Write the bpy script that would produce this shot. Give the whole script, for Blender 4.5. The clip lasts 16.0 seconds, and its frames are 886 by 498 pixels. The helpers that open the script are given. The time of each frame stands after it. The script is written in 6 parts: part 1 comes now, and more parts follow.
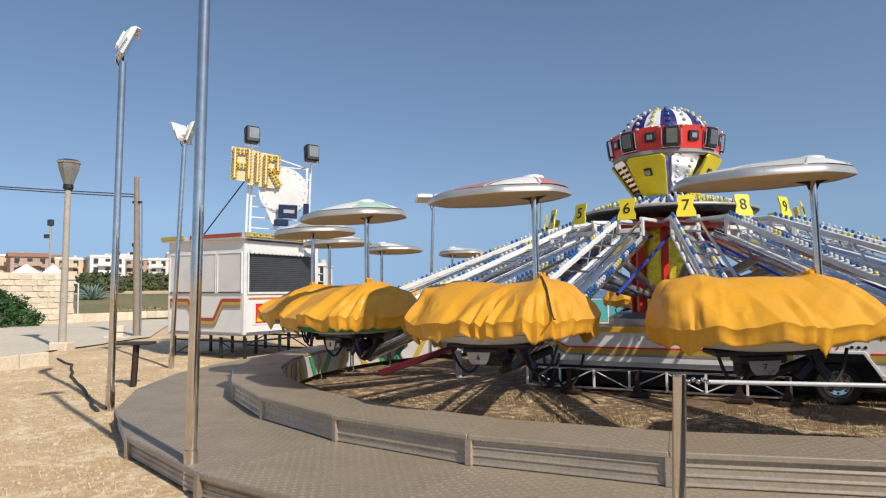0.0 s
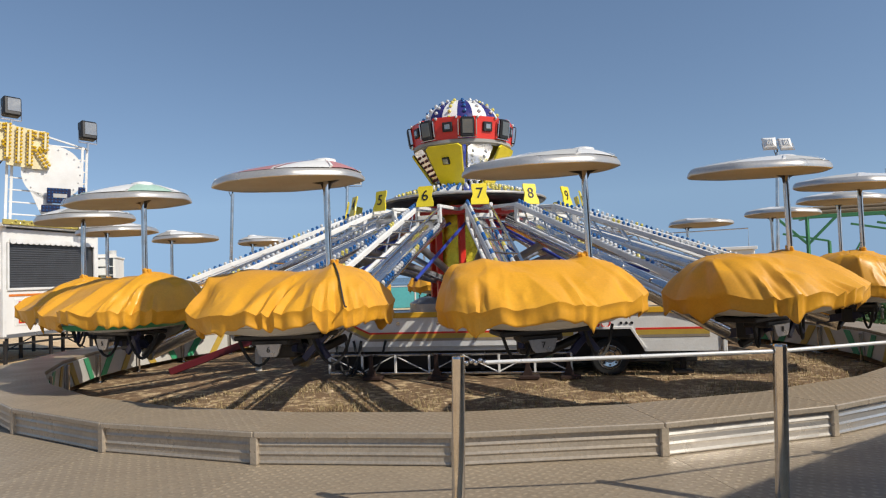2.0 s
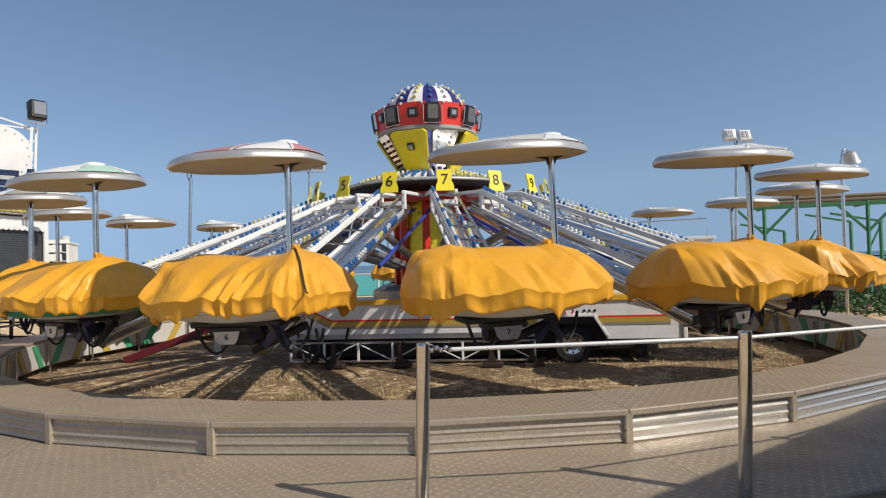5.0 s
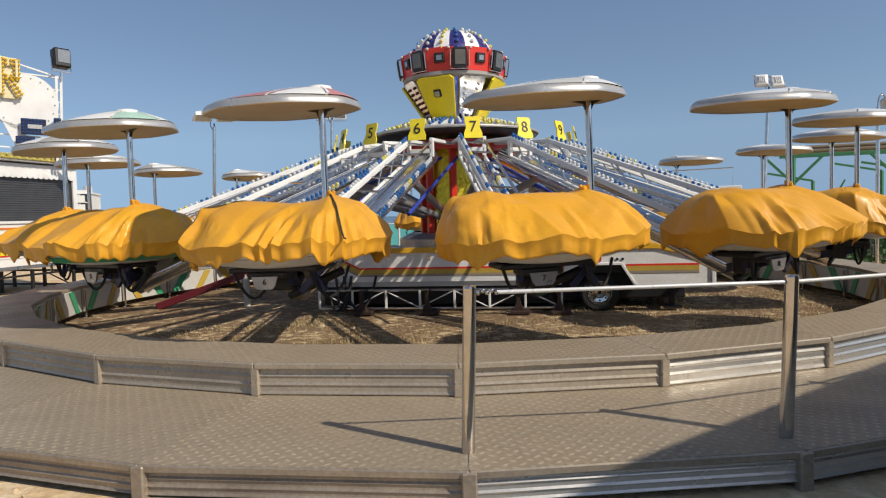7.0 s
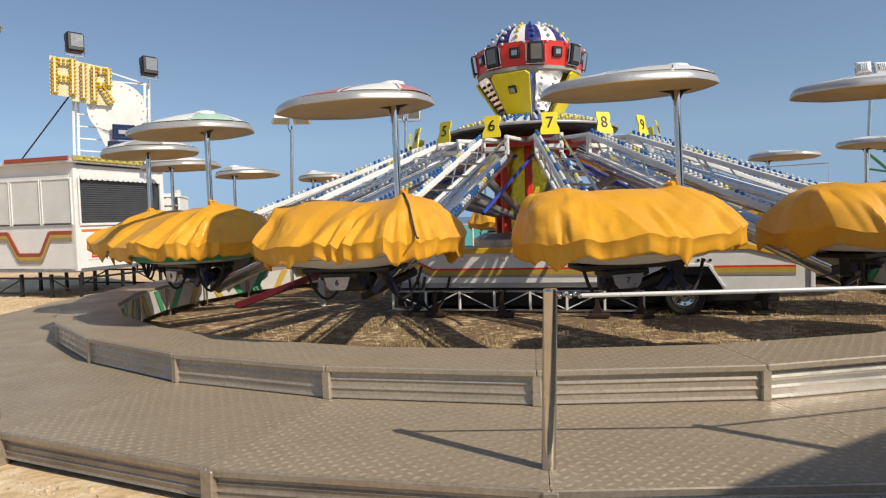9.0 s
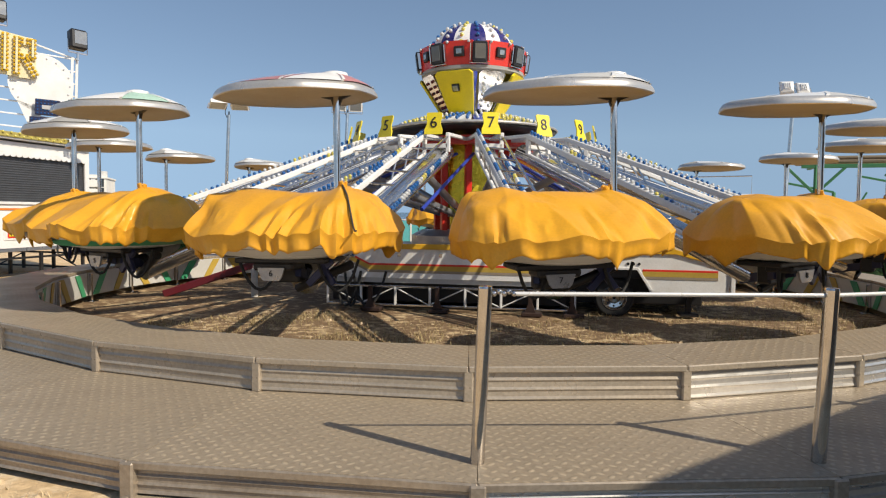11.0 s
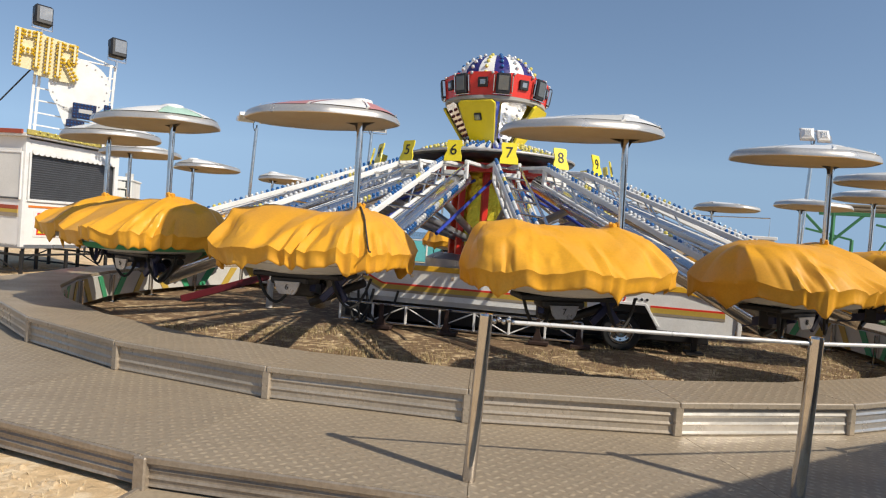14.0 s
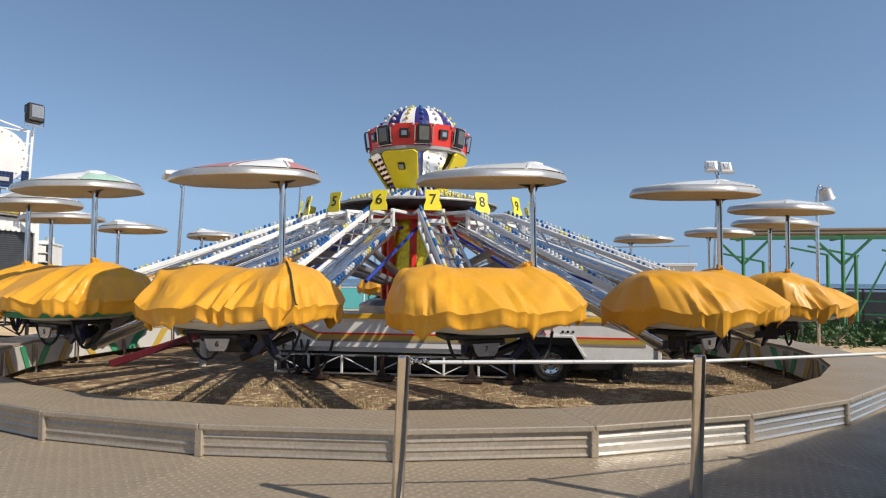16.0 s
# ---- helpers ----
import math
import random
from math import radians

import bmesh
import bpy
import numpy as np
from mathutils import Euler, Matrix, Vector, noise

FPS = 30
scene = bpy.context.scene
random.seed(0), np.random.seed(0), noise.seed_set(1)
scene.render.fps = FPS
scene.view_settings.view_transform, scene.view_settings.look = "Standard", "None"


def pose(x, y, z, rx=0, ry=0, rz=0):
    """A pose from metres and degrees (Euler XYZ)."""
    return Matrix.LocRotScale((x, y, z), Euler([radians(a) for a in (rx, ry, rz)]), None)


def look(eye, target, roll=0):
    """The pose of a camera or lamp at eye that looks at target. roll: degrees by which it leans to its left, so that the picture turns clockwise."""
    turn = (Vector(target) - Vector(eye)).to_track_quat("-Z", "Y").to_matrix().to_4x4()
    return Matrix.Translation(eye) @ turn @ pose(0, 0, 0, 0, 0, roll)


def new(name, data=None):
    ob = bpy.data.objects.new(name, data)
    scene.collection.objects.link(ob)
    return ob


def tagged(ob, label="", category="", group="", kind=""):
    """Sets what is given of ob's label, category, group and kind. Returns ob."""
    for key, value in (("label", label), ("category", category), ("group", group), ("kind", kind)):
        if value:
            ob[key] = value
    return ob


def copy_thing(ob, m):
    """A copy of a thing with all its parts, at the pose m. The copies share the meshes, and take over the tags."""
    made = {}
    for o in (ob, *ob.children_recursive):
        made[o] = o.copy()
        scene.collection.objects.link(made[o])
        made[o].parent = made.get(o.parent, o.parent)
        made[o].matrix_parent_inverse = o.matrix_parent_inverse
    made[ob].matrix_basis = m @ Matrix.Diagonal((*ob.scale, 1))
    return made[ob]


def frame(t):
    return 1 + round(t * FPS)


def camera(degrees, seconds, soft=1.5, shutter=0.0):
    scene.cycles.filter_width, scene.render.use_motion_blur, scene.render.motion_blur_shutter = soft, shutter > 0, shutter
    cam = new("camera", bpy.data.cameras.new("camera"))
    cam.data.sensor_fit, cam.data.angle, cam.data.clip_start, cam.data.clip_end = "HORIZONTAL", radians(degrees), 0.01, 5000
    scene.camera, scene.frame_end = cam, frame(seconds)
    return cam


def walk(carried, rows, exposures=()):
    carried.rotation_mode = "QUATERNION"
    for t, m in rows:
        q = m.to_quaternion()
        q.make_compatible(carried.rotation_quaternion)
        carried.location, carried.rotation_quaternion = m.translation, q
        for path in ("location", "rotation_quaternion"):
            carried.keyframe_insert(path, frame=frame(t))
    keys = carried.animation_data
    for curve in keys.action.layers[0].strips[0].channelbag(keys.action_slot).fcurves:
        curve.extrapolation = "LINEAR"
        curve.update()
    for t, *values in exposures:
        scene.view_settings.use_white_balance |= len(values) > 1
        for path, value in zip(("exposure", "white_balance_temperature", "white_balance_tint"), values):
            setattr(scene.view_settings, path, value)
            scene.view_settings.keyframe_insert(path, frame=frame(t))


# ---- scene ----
cam = camera(67.32, 16.0, soft=1.18)
METRES, EYE, TILT, LEAN, TURN = 2.667, 1.885, 1.547, 2.757, 0.0
ROWS = [
    (0.0, 0.0, 0.0, 0.0, -0.08, 2.12, -2.09),
    (0.5, -0.0147, 0.0129, -0.0027, -4.8, 0.91, -1.65),
    (1.0, -0.0114, 0.0201, -0.0039, -15.6, 0.83, -1.79),
    (1.5, 0.0212, 0.042, -0.0069, -18.76, 0.59, -1.89),
    (2.0, 0.0825, 0.0571, -0.0052, -16.15, 1.6, -1.09),
    (2.5, 0.088, 0.0551, -0.0124, -18.57, 1.02, -0.2),
    (3.0, 0.0428, 0.0664, -0.0128, -19.16, -0.93, -0.32),
    (5.5, 0.098, 0.1028, -0.0161, -18.79, 0.91, -2.06),
    (6.0, 0.0913, 0.1072, -0.0214, -16.37, 0.29, -1.38),
    (6.5, 0.0477, 0.1195, -0.0233, -17.15, -1.41, -1.0),
    (7.0, 0.0303, 0.1178, -0.032, -17.77, -3.61, -1.46),
    (7.5, 0.0595, 0.1574, -0.0322, -17.45, -3.92, -1.31),
    (8.0, 0.107, 0.1892, -0.0427, -10.33, -3.19, -0.77),
    (8.5, 0.0859, 0.2055, -0.043, -8.63, -3.35, -0.43),
    (9.0, 0.0505, 0.2127, -0.0406, -11.46, -3.69, -1.11),
    (9.5, 0.0328, 0.2185, -0.0434, -15.51, -3.98, -1.94),
    (12.0, 0.1029, 0.1819, -0.0386, -16.12, -3.97, -4.43),
    (12.5, 0.1381, 0.1593, -0.0402, -14.49, -5.07, -5.18),
    (13.0, 0.076, 0.1351, -0.0336, -16.6, -4.96, -5.74),
    (13.5, 0.0438, 0.1212, -0.0277, -15.75, -4.22, -6.88),
    (14.0, 0.0397, 0.1138, -0.0221, -15.14, -2.12, -7.22),
    (14.5, 0.096, 0.0603, -0.0162, -12.89, -0.99, -5.63),
    (15.0, 0.1168, 0.0199, -0.0144, -15.02, -1.02, -4.77),
    (15.5, 0.0599, 0.002, -0.0045, -18.69, 1.18, -4.36),
    (16.0, 0.057, -0.0272, -0.0042, -20.43, 2.12, -3.71),
]
walk(cam, [(t, pose(0, 0, EYE, TILT, LEAN, TURN) @ pose(METRES * x, METRES * y, METRES * z, 90 + pitch, roll, yaw)) for t, x, y, z, yaw, pitch, roll in ROWS],
     [(t, e - 0.12, k - 90, 9) for t, e, k in ((0.0, 0.0, 6650), (0.5, -0.1, 6650), (1.0, -0.06, 6680), (1.5, 0.0, 6700), (5.5, 0.0, 6780), (7.0, -0.04, 6880), (9.0, 0.06, 7050), (12.5, 0.16, 7150), (14.0, 0.14, 6900), (16.0, 0.1, 6650))])

# ---- world, sun ----
SUN_EL, SUN_AZ = 40.0, 141.0
world = bpy.data.worlds.new("sky")
scene.world = world
world.use_nodes = True
wn = world.node_tree
sky = wn.nodes.new("ShaderNodeTexSky")
sky.sky_type = "NISHITA"
sky.sun_disc = False
sky.sun_elevation, sky.sun_rotation = radians(SUN_EL), radians(SUN_AZ)
sky.air_density, sky.dust_density, sky.ozone_density = 1.0, 0.5, 1.7
wn.nodes["Background"].inputs[1].default_value = 0.136
wco, wadd, wnorm = wn.nodes.new("ShaderNodeTexCoord"), wn.nodes.new("ShaderNodeVectorMath"), wn.nodes.new("ShaderNodeVectorMath")
wadd.inputs[1].default_value = (0, 0, 0.12)      # haze evens out the sky near the horizon
wmax = wn.nodes.new("ShaderNodeVectorMath")
wmax.operation = "MAXIMUM"
wmax.inputs[1].default_value = (-9, -9, 0.23)
wnorm.operation = "NORMALIZE"
wn.links.new(wco.outputs["Generated"], wadd.inputs[0])
wn.links.new(wadd.outputs[0], wmax.inputs[0])
wn.links.new(wmax.outputs[0], wnorm.inputs[0])
wn.links.new(wnorm.outputs[0], sky.inputs[0])
wn.links.new(sky.outputs[0], wn.nodes["Background"].inputs[0])
sun_data = bpy.data.lights.new("sun", "SUN")
sun_data.energy, sun_data.angle, sun_data.color = 4.8, radians(0.6), (1.0, 0.93, 0.82)
sun = new("sun", sun_data)
se, sa = radians(SUN_EL), radians(SUN_AZ)
sun.matrix_basis = look((math.sin(sa) * math.cos(se) * 50, math.cos(sa) * math.cos(se) * 50, math.sin(se) * 50), (0, 0, 0))

# ---- materials ----
def mat(name, color, rough=0.6, metal=0.0, var=0.15, scale=6.0, fine=60.0, bump=0.0, bscale=80.0, rvar=0.1, second=None, mix=0.5, spec=0.5, coat=0.0, obj_random=0.0):
    """A surface with two scales of tone variation, a second tone in patches and fine relief."""
    m = bpy.data.materials.new(name)
    m.use_nodes = True
    t = m.node_tree
    N, L = t.nodes.new, t.links.new
    b = t.nodes["Principled BSDF"]
    co = N("ShaderNodeTexCoord")
    big, small = N("ShaderNodeTexNoise"), N("ShaderNodeTexNoise")
    for n, s, d in ((big, scale, 4), (small, fine, 3)):
        n.inputs["Scale"].default_value, n.inputs["Detail"].default_value = s, d
        L(co.outputs["Object"], n.inputs["Vector"])
    ramp = N("ShaderNodeMapRange")
    ramp.inputs["From Min"].default_value, ramp.inputs["From Max"].default_value = 0.35, 0.68
    L(big.outputs[0], ramp.inputs["Value"])
    mx = N("ShaderNodeMix")
    mx.data_type = "RGBA"
    sec = second or tuple(c * 0.78 for c in color)
    mx.inputs["A"].default_value, mx.inputs["B"].default_value = (*color, 1), (*sec, 1)
    mul = N("ShaderNodeMath")
    mul.operation = "MULTIPLY"
    mul.inputs[1].default_value = mix
    L(ramp.outputs[0], mul.inputs[0])
    L(mul.outputs[0], mx.inputs["Factor"])
    hsv = N("ShaderNodeHueSaturation")
    L(mx.outputs["Result"], hsv.inputs["Color"])
    val = N("ShaderNodeMapRange")
    val.inputs["From Min"].default_value, val.inputs["From Max"].default_value = 0.3, 0.7
    val.inputs["To Min"].default_value, val.inputs["To Max"].default_value = 1 - var, 1 + var
    L(small.outputs[0], val.inputs["Value"])
    if obj_random:
        oi = N("ShaderNodeObjectInfo")
        rr = N("ShaderNodeMapRange")
        rr.inputs["To Min"].default_value, rr.inputs["To Max"].default_value = 1 - obj_random, 1 + obj_random
        L(oi.outputs["Random"], rr.inputs["Value"])
        m2 = N("ShaderNodeMath")
        m2.operation = "MULTIPLY"
        L(val.outputs[0], m2.inputs[0])
        L(rr.outputs[0], m2.inputs[1])
        L(m2.outputs[0], hsv.inputs["Value"])
    else:
        L(val.outputs[0], hsv.inputs["Value"])
    L(hsv.outputs[0], b.inputs["Base Color"])
    rg = N("ShaderNodeMapRange")
    rg.inputs["From Min"].default_value, rg.inputs["From Max"].default_value = 0.3, 0.7
    rg.inputs["To Min"].default_value, rg.inputs["To Max"].default_value = max(0.03, rough - rvar), min(1, rough + rvar)
    L(big.outputs[0], rg.inputs["Value"])
    L(rg.outputs[0], b.inputs["Roughness"])
    b.inputs["Metallic"].default_value = metal
    b.inputs["Specular IOR Level"].default_value = spec
    b.inputs["Coat Weight"].default_value = coat
    if bump:
        bn, bp = N("ShaderNodeTexNoise"), N("ShaderNodeBump")
        bn.inputs["Scale"].default_value, bn.inputs["Detail"].default_value = bscale, 4
        L(co.outputs["Object"], bn.inputs["Vector"])
        bp.inputs["Strength"].default_value, bp.inputs["Distance"].default_value = min(1, bump), 0.02
        L(bn.outputs[0], bp.inputs["Height"])
        L(bp.outputs[0], b.inputs["Normal"])
    return m


def checker_plate(name, color, pitch=0.105):
    """Steel tread plate: raised lozenges, alternately turned, worn paler than the dusty plate."""
    m = mat(name, color, rough=0.5, metal=0.15, var=0.12, scale=1.6, fine=35, rvar=0.1, second=tuple(c * 0.82 for c in color), mix=0.7, obj_random=0.05)
    t = m.node_tree
    N, L = t.nodes.new, t.links.new
    b = t.nodes["Principled BSDF"]
    hsv = [n for n in t.nodes if n.type == "HUE_SAT"][0]
    co = [n for n in t.nodes if n.type == "TEX_COORD"][0]
    sep = N("ShaderNodeSeparateXYZ")
    L(co.outputs["Object"], sep.inputs[0])

    def mt(op, a, c=None):
        n = N("ShaderNodeMath")
        n.operation = op
        for k, v in enumerate((a, c)):
            if v is None:
                continue
            if isinstance(v, (int, float)):
                n.inputs[k].default_value = v
            else:
                L(v, n.inputs[k])
        return n.outputs[0]
    u, v = mt("DIVIDE", sep.outputs[0], pitch), mt("DIVIDE", sep.outputs[1], pitch)
    s, d = mt("ADD", u, v), mt("SUBTRACT", u, v)
    fs, fd = mt("SUBTRACT", mt("FRACT", s), 0.5), mt("SUBTRACT", mt("FRACT", d), 0.5)
    par = mt("MODULO", mt("ABSOLUTE", mt("ADD", mt("FLOOR", s), mt("FLOOR", d))), 2.0)
    a2, b2 = mt("MULTIPLY", fs, fs), mt("MULTIPLY", fd, fd)
    e1 = mt("ADD", mt("MULTIPLY", a2, 6.0), mt("MULTIPLY", b2, 18.0))
    e2 = mt("ADD", mt("MULTIPLY", a2, 18.0), mt("MULTIPLY", b2, 6.0))
    mixn = N("ShaderNodeMix")
    L(par, mixn.inputs[0])
    L(e1, mixn.inputs[2])
    L(e2, mixn.inputs[3])
    h = mt("MAXIMUM", mt("SUBTRACT", 1.0, mixn.outputs[0]), 0.0)
    bp = N("ShaderNodeBump")
    bp.inputs["Strength"].default_value, bp.inputs["Distance"].default_value = 0.8, 0.004
    L(h, bp.inputs["Height"])
    L(bp.outputs[0], b.inputs["Normal"])
    mx = N("ShaderNodeMix")
    mx.data_type = "RGBA"
    mx.inputs["B"].default_value = (color[0] * 1.6, color[1] * 1.6, color[2] * 1.56, 1)
    dust, dr = N("ShaderNodeTexNoise"), N("ShaderNodeMapRange")
    dust.inputs["Scale"].default_value, dust.inputs["Detail"].default_value = 0.7, 3
    L(co.outputs["Object"], dust.inputs["Vector"])
    dr.inputs["From Min"].default_value, dr.inputs["From Max"].default_value = 0.40, 0.58
    dr.inputs["To Min"].default_value, dr.inputs["To Max"].default_value = 0.2, 0.8
    L(dust.outputs[0], dr.inputs["Value"])
    L(mt("MULTIPLY", mt("MINIMUM", mt("MULTIPLY", h, 0.95), 0.8), dr.outputs[0]), mx.inputs["Factor"])
    L(hsv.outputs[0], mx.inputs["A"])
    L(mx.outputs["Result"], b.inputs["Base Color"])
    return m


TAUPE = (0.335, 0.270, 0.194)
M_DECK = checker_plate("tread_plate", TAUPE)
M_RISER = mat("dusty_aluminium", (0.43, 0.365, 0.285), 0.33, 0.35, 0.12, 3, 40, 0.03, 30, 0.08, (0.34, 0.29, 0.23), 0.7)
M_FASCIA = mat("dirty_fascia", (0.35, 0.295, 0.235), 0.36, 0.35, 0.16, 2.5, 40, 0.05, 30, 0.08, (0.22, 0.175, 0.13), 0.7)
# paler copy of the panel metal: sun glare and sky reflection put into the colour
M_GLARE = mat("glare_aluminium", (0.62, 0.60, 0.57), 0.27, 0.7, 0.06, 3, 40, 0.02, 30, 0.06, (0.5, 0.47, 0.43), 0.5)
M_STEEL = mat("brushed_steel", (0.66, 0.63, 0.60), 0.12, 0.98, 0.08, 5, 90, rvar=0.04, second=(0.38, 0.34, 0.30))
M_CHROME = mat("chrome_tube", (0.82, 0.82, 0.84), 0.16, 1.0, 0.06, 4, 60, rvar=0.07)
M_GREYTUBE = mat("grey_metal", (0.36, 0.37, 0.40), 0.35, 0.7, 0.1, 4, 60)
M_SILVER = mat("silver_paint", (0.70, 0.71, 0.73), 0.15, 0.95, 0.06, 4, 60, second=(0.45, 0.45, 0.46))
M_RAIL = mat("bright_rail", (0.86, 0.84, 0.80), 0.3, 0.35, 0.04, 4, 60)
M_WHITE = mat("white_paint", (0.78, 0.78, 0.77), 0.35, 0.0, 0.05, 3, 50, second=(0.6, 0.58, 0.54), mix=0.5)
M_BOOTH = mat("booth_white", (0.78, 0.77, 0.75), 0.45, 0.0, 0.04, 1.5, 40, second=(0.66, 0.63, 0.58), mix=0.5)
M_TARP = mat("orange_tarpaulin", (0.72, 0.355, 0.030), 0.43, 0.0, 0.05, 2.2, 45, 0.14, 6, 0.08, (0.63, 0.29, 0.022), 0.7, obj_random=0.05)
# cream taken down to grey: shade under the canopies, against warm bounce from the tarpaulins
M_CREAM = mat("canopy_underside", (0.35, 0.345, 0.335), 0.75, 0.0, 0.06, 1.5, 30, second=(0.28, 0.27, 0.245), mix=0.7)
M_RIM = mat("canopy_rim", (0.60, 0.58, 0.55), 0.36, 0.6, 0.06, 3, 50, second=(0.5, 0.46, 0.4))
M_RED = mat("red_paint", (0.70, 0.035, 0.022), 0.35, 0.0, 0.06, 3, 40)
M_DARKRED = mat("dark_red_paint", (0.12, 0.012, 0.02), 0.45, 0.0, 0.1, 3, 40)
M_YELLOW = mat("yellow_paint", (0.85, 0.68, 0.03), 0.35, 0.0, 0.06, 3, 40)
M_GOLD = mat("yellow_foil", (0.92, 0.76, 0.06), 0.2, 0.6, 0.12, 9, 40, 0.8, 12, 0.08, (0.62, 0.48, 0.03))
M_BLUE = mat("blue_paint", (0.03, 0.06, 0.38), 0.35, 0.0, 0.08, 3, 40)
M_NAVY = mat("navy_paint", (0.018, 0.022, 0.065), 0.4, 0.2, 0.08, 3, 40)
M_GREEN = mat("green_paint", (0.04, 0.32, 0.15), 0.45, 0.0, 0.1, 3, 40, second=(0.05, 0.22, 0.12))
M_ORANGE = mat("orange_paint", (0.72, 0.2, 0.03), 0.4, 0.0, 0.06, 3, 40)
M_BLACK = mat("black_metal", (0.02, 0.02, 0.022), 0.45, 0.2, 0.15, 5, 50)
M_RUBBER = mat("black_rubber", (0.018, 0.018, 0.018), 0.8, 0.0, 0.2, 6, 60)
M_DARKSHUT = mat("dark_shutter", (0.085, 0.088, 0.095), 0.45, 0.3, 0.1, 3, 30)
M_PANELGREY = mat("grey_panel", (0.56, 0.55, 0.52), 0.5, 0.0, 0.04, 2, 30)
M_BROWN = mat("brown_panel", (0.30, 0.25, 0.19), 0.6, 0.0, 0.08, 2, 30)
M_CONC = mat("weathered_concrete", (0.42, 0.38, 0.32), 0.85, 0.0, 0.12, 1.5, 25, 0.3, 30, second=(0.3, 0.27, 0.22))
M_WOODPOLE = mat("grey_wood_pole", (0.28, 0.23, 0.18), 0.85, 0.0, 0.2, 3, 30, 0.4, 25)
M_STONE = mat("limestone", (0.68, 0.58, 0.45), 0.9, 0.0, 0.12, 2, 15, 0.5, 12, second=(0.54, 0.44, 0.33), obj_random=0.12)
M_ROAD = mat("pale_road", (0.64, 0.56, 0.44), 0.9, 0.0, 0.08, 0.3, 6, 0.1, 20, second=(0.54, 0.46, 0.35))
M_MEADOW = mat("dry_meadow", (0.17, 0.16, 0.07), 1.0, 0.0, 0.2, 0.15, 3, 0.3, 6, second=(0.26, 0.21, 0.11))
M_LEAF = mat("leaves", (0.095, 0.115, 0.045), 0.8, 0.0, 0.3, 1.5, 12, second=(0.055, 0.07, 0.026))
M_HEDGE = mat("hedge_leaves", (0.03, 0.09, 0.02), 0.7, 0.0, 0.3, 3, 20, second=(0.02, 0.05, 0.012))
M_AGAVE = mat("agave_leaf", (0.16, 0.22, 0.20), 0.6, 0.0, 0.12, 2, 20)
M_DRYGRASS = mat("dry_grass", (0.40, 0.31, 0.16), 0.9, 0.0, 0.25, 4, 30, second=(0.28, 0.22, 0.10))
M_WHITEWALL = mat("white_render", (0.76, 0.74, 0.70), 0.85, 0.0, 0.05, 0.4, 8, second=(0.66, 0.62, 0.56))
M_TANWALL = mat("tan_render", (0.62, 0.50, 0.34), 0.85, 0.0, 0.05, 0.4, 8)
M_PINKWALL = mat("pink_render", (0.46, 0.32, 0.26), 0.85, 0.0, 0.05, 0.4, 8)
M_TERRA = mat("terracotta_roof", (0.40, 0.20, 0.12), 0.85, 0.0, 0.12, 1, 12)
M_DARKWIN = mat("dark_glass", (0.04, 0.045, 0.05), 0.15, 0.0, 0.05, 2, 20)
M_TEAL = mat("teal_panel", (0.08, 0.36, 0.38), 0.5, 0.0, 0.06, 0.5, 10)
M_BROWNTRACK = mat("brown_track", (0.22, 0.17, 0.11), 0.6, 0.2, 0.1, 2, 30)
M_LENS = mat("lamp_glass", (0.34, 0.35, 0.35), 0.14, 0.6, 0.05, 6, 40)
M_LAMPGREY = mat("dark_lamp_glass", (0.15, 0.155, 0.15), 0.12, 0.3, 0.05, 6, 40)
M_RAMP = mat("dusty_ramp_plate", (0.37, 0.30, 0.215), 0.6, 0.1, 0.1, 1.2, 30, 0.06, 30, 0.08, (0.30, 0.24, 0.17), 0.7)
M_COASTER = mat("coaster_green", (0.045, 0.21, 0.085), 0.5, 0.0, 0.12, 3, 40, second=(0.04, 0.14, 0.06))
M_MUSTARD = mat("mustard_stripe", (0.50, 0.34, 0.06), 0.45, 0.0, 0.06, 3, 40)
M_SHOREWALL = mat("dark_shore_wall", (0.085, 0.10, 0.115), 0.7, 0.0, 0.12, 1, 12)
M_DULLRED = mat("faded_red", (0.36, 0.07, 0.035), 0.6, 0.0, 0.15, 4, 40)
M_DULLYEL = mat("faded_yellow", (0.42, 0.34, 0.09), 0.7, 0.0, 0.2, 4, 40, second=(0.28, 0.26, 0.08))
M_DOMEBLUE = mat("dome_blue", (0.02, 0.024, 0.15), 0.3, 0.0, 0.2, 8, 40, second=(0.06, 0.03, 0.16))
M_GREYGLASS = mat("grey_lantern_glass", (0.20, 0.20, 0.19), 0.25, 0.0, 0.08, 5, 40)
M_OCHRE = mat("ochre_moulding", (0.74, 0.42, 0.03), 0.4, 0.0, 0.08, 3, 40)
M_BOOTHPANEL = mat("pale_booth_panel", (0.70, 0.69, 0.66), 0.5, 0.0, 0.04, 2, 30)
M_STRAW = mat("pale_straw", (0.66, 0.52, 0.32), 0.9, 0.0, 0.2, 4, 30)
M_PINK = mat("faded_pink", (0.50, 0.22, 0.22), 0.4, 0.0, 0.08, 3, 40)
M_MINT = mat("faded_mint", (0.40, 0.58, 0.48), 0.4, 0.0, 0.08, 3, 40)
M_PEBBLE = mat("pebble", (0.52, 0.40, 0.26), 0.9, 0.0, 0.2, 6, 40)
M_SIGNBOARD = mat("cream_sign_board", (0.74, 0.66, 0.42), 0.5, 0.0, 0.06, 3, 40)
M_POSTBROWN = mat("brown_rusty_steel", (0.05, 0.028, 0.022), 0.6, 0.3, 0.2, 6, 50)
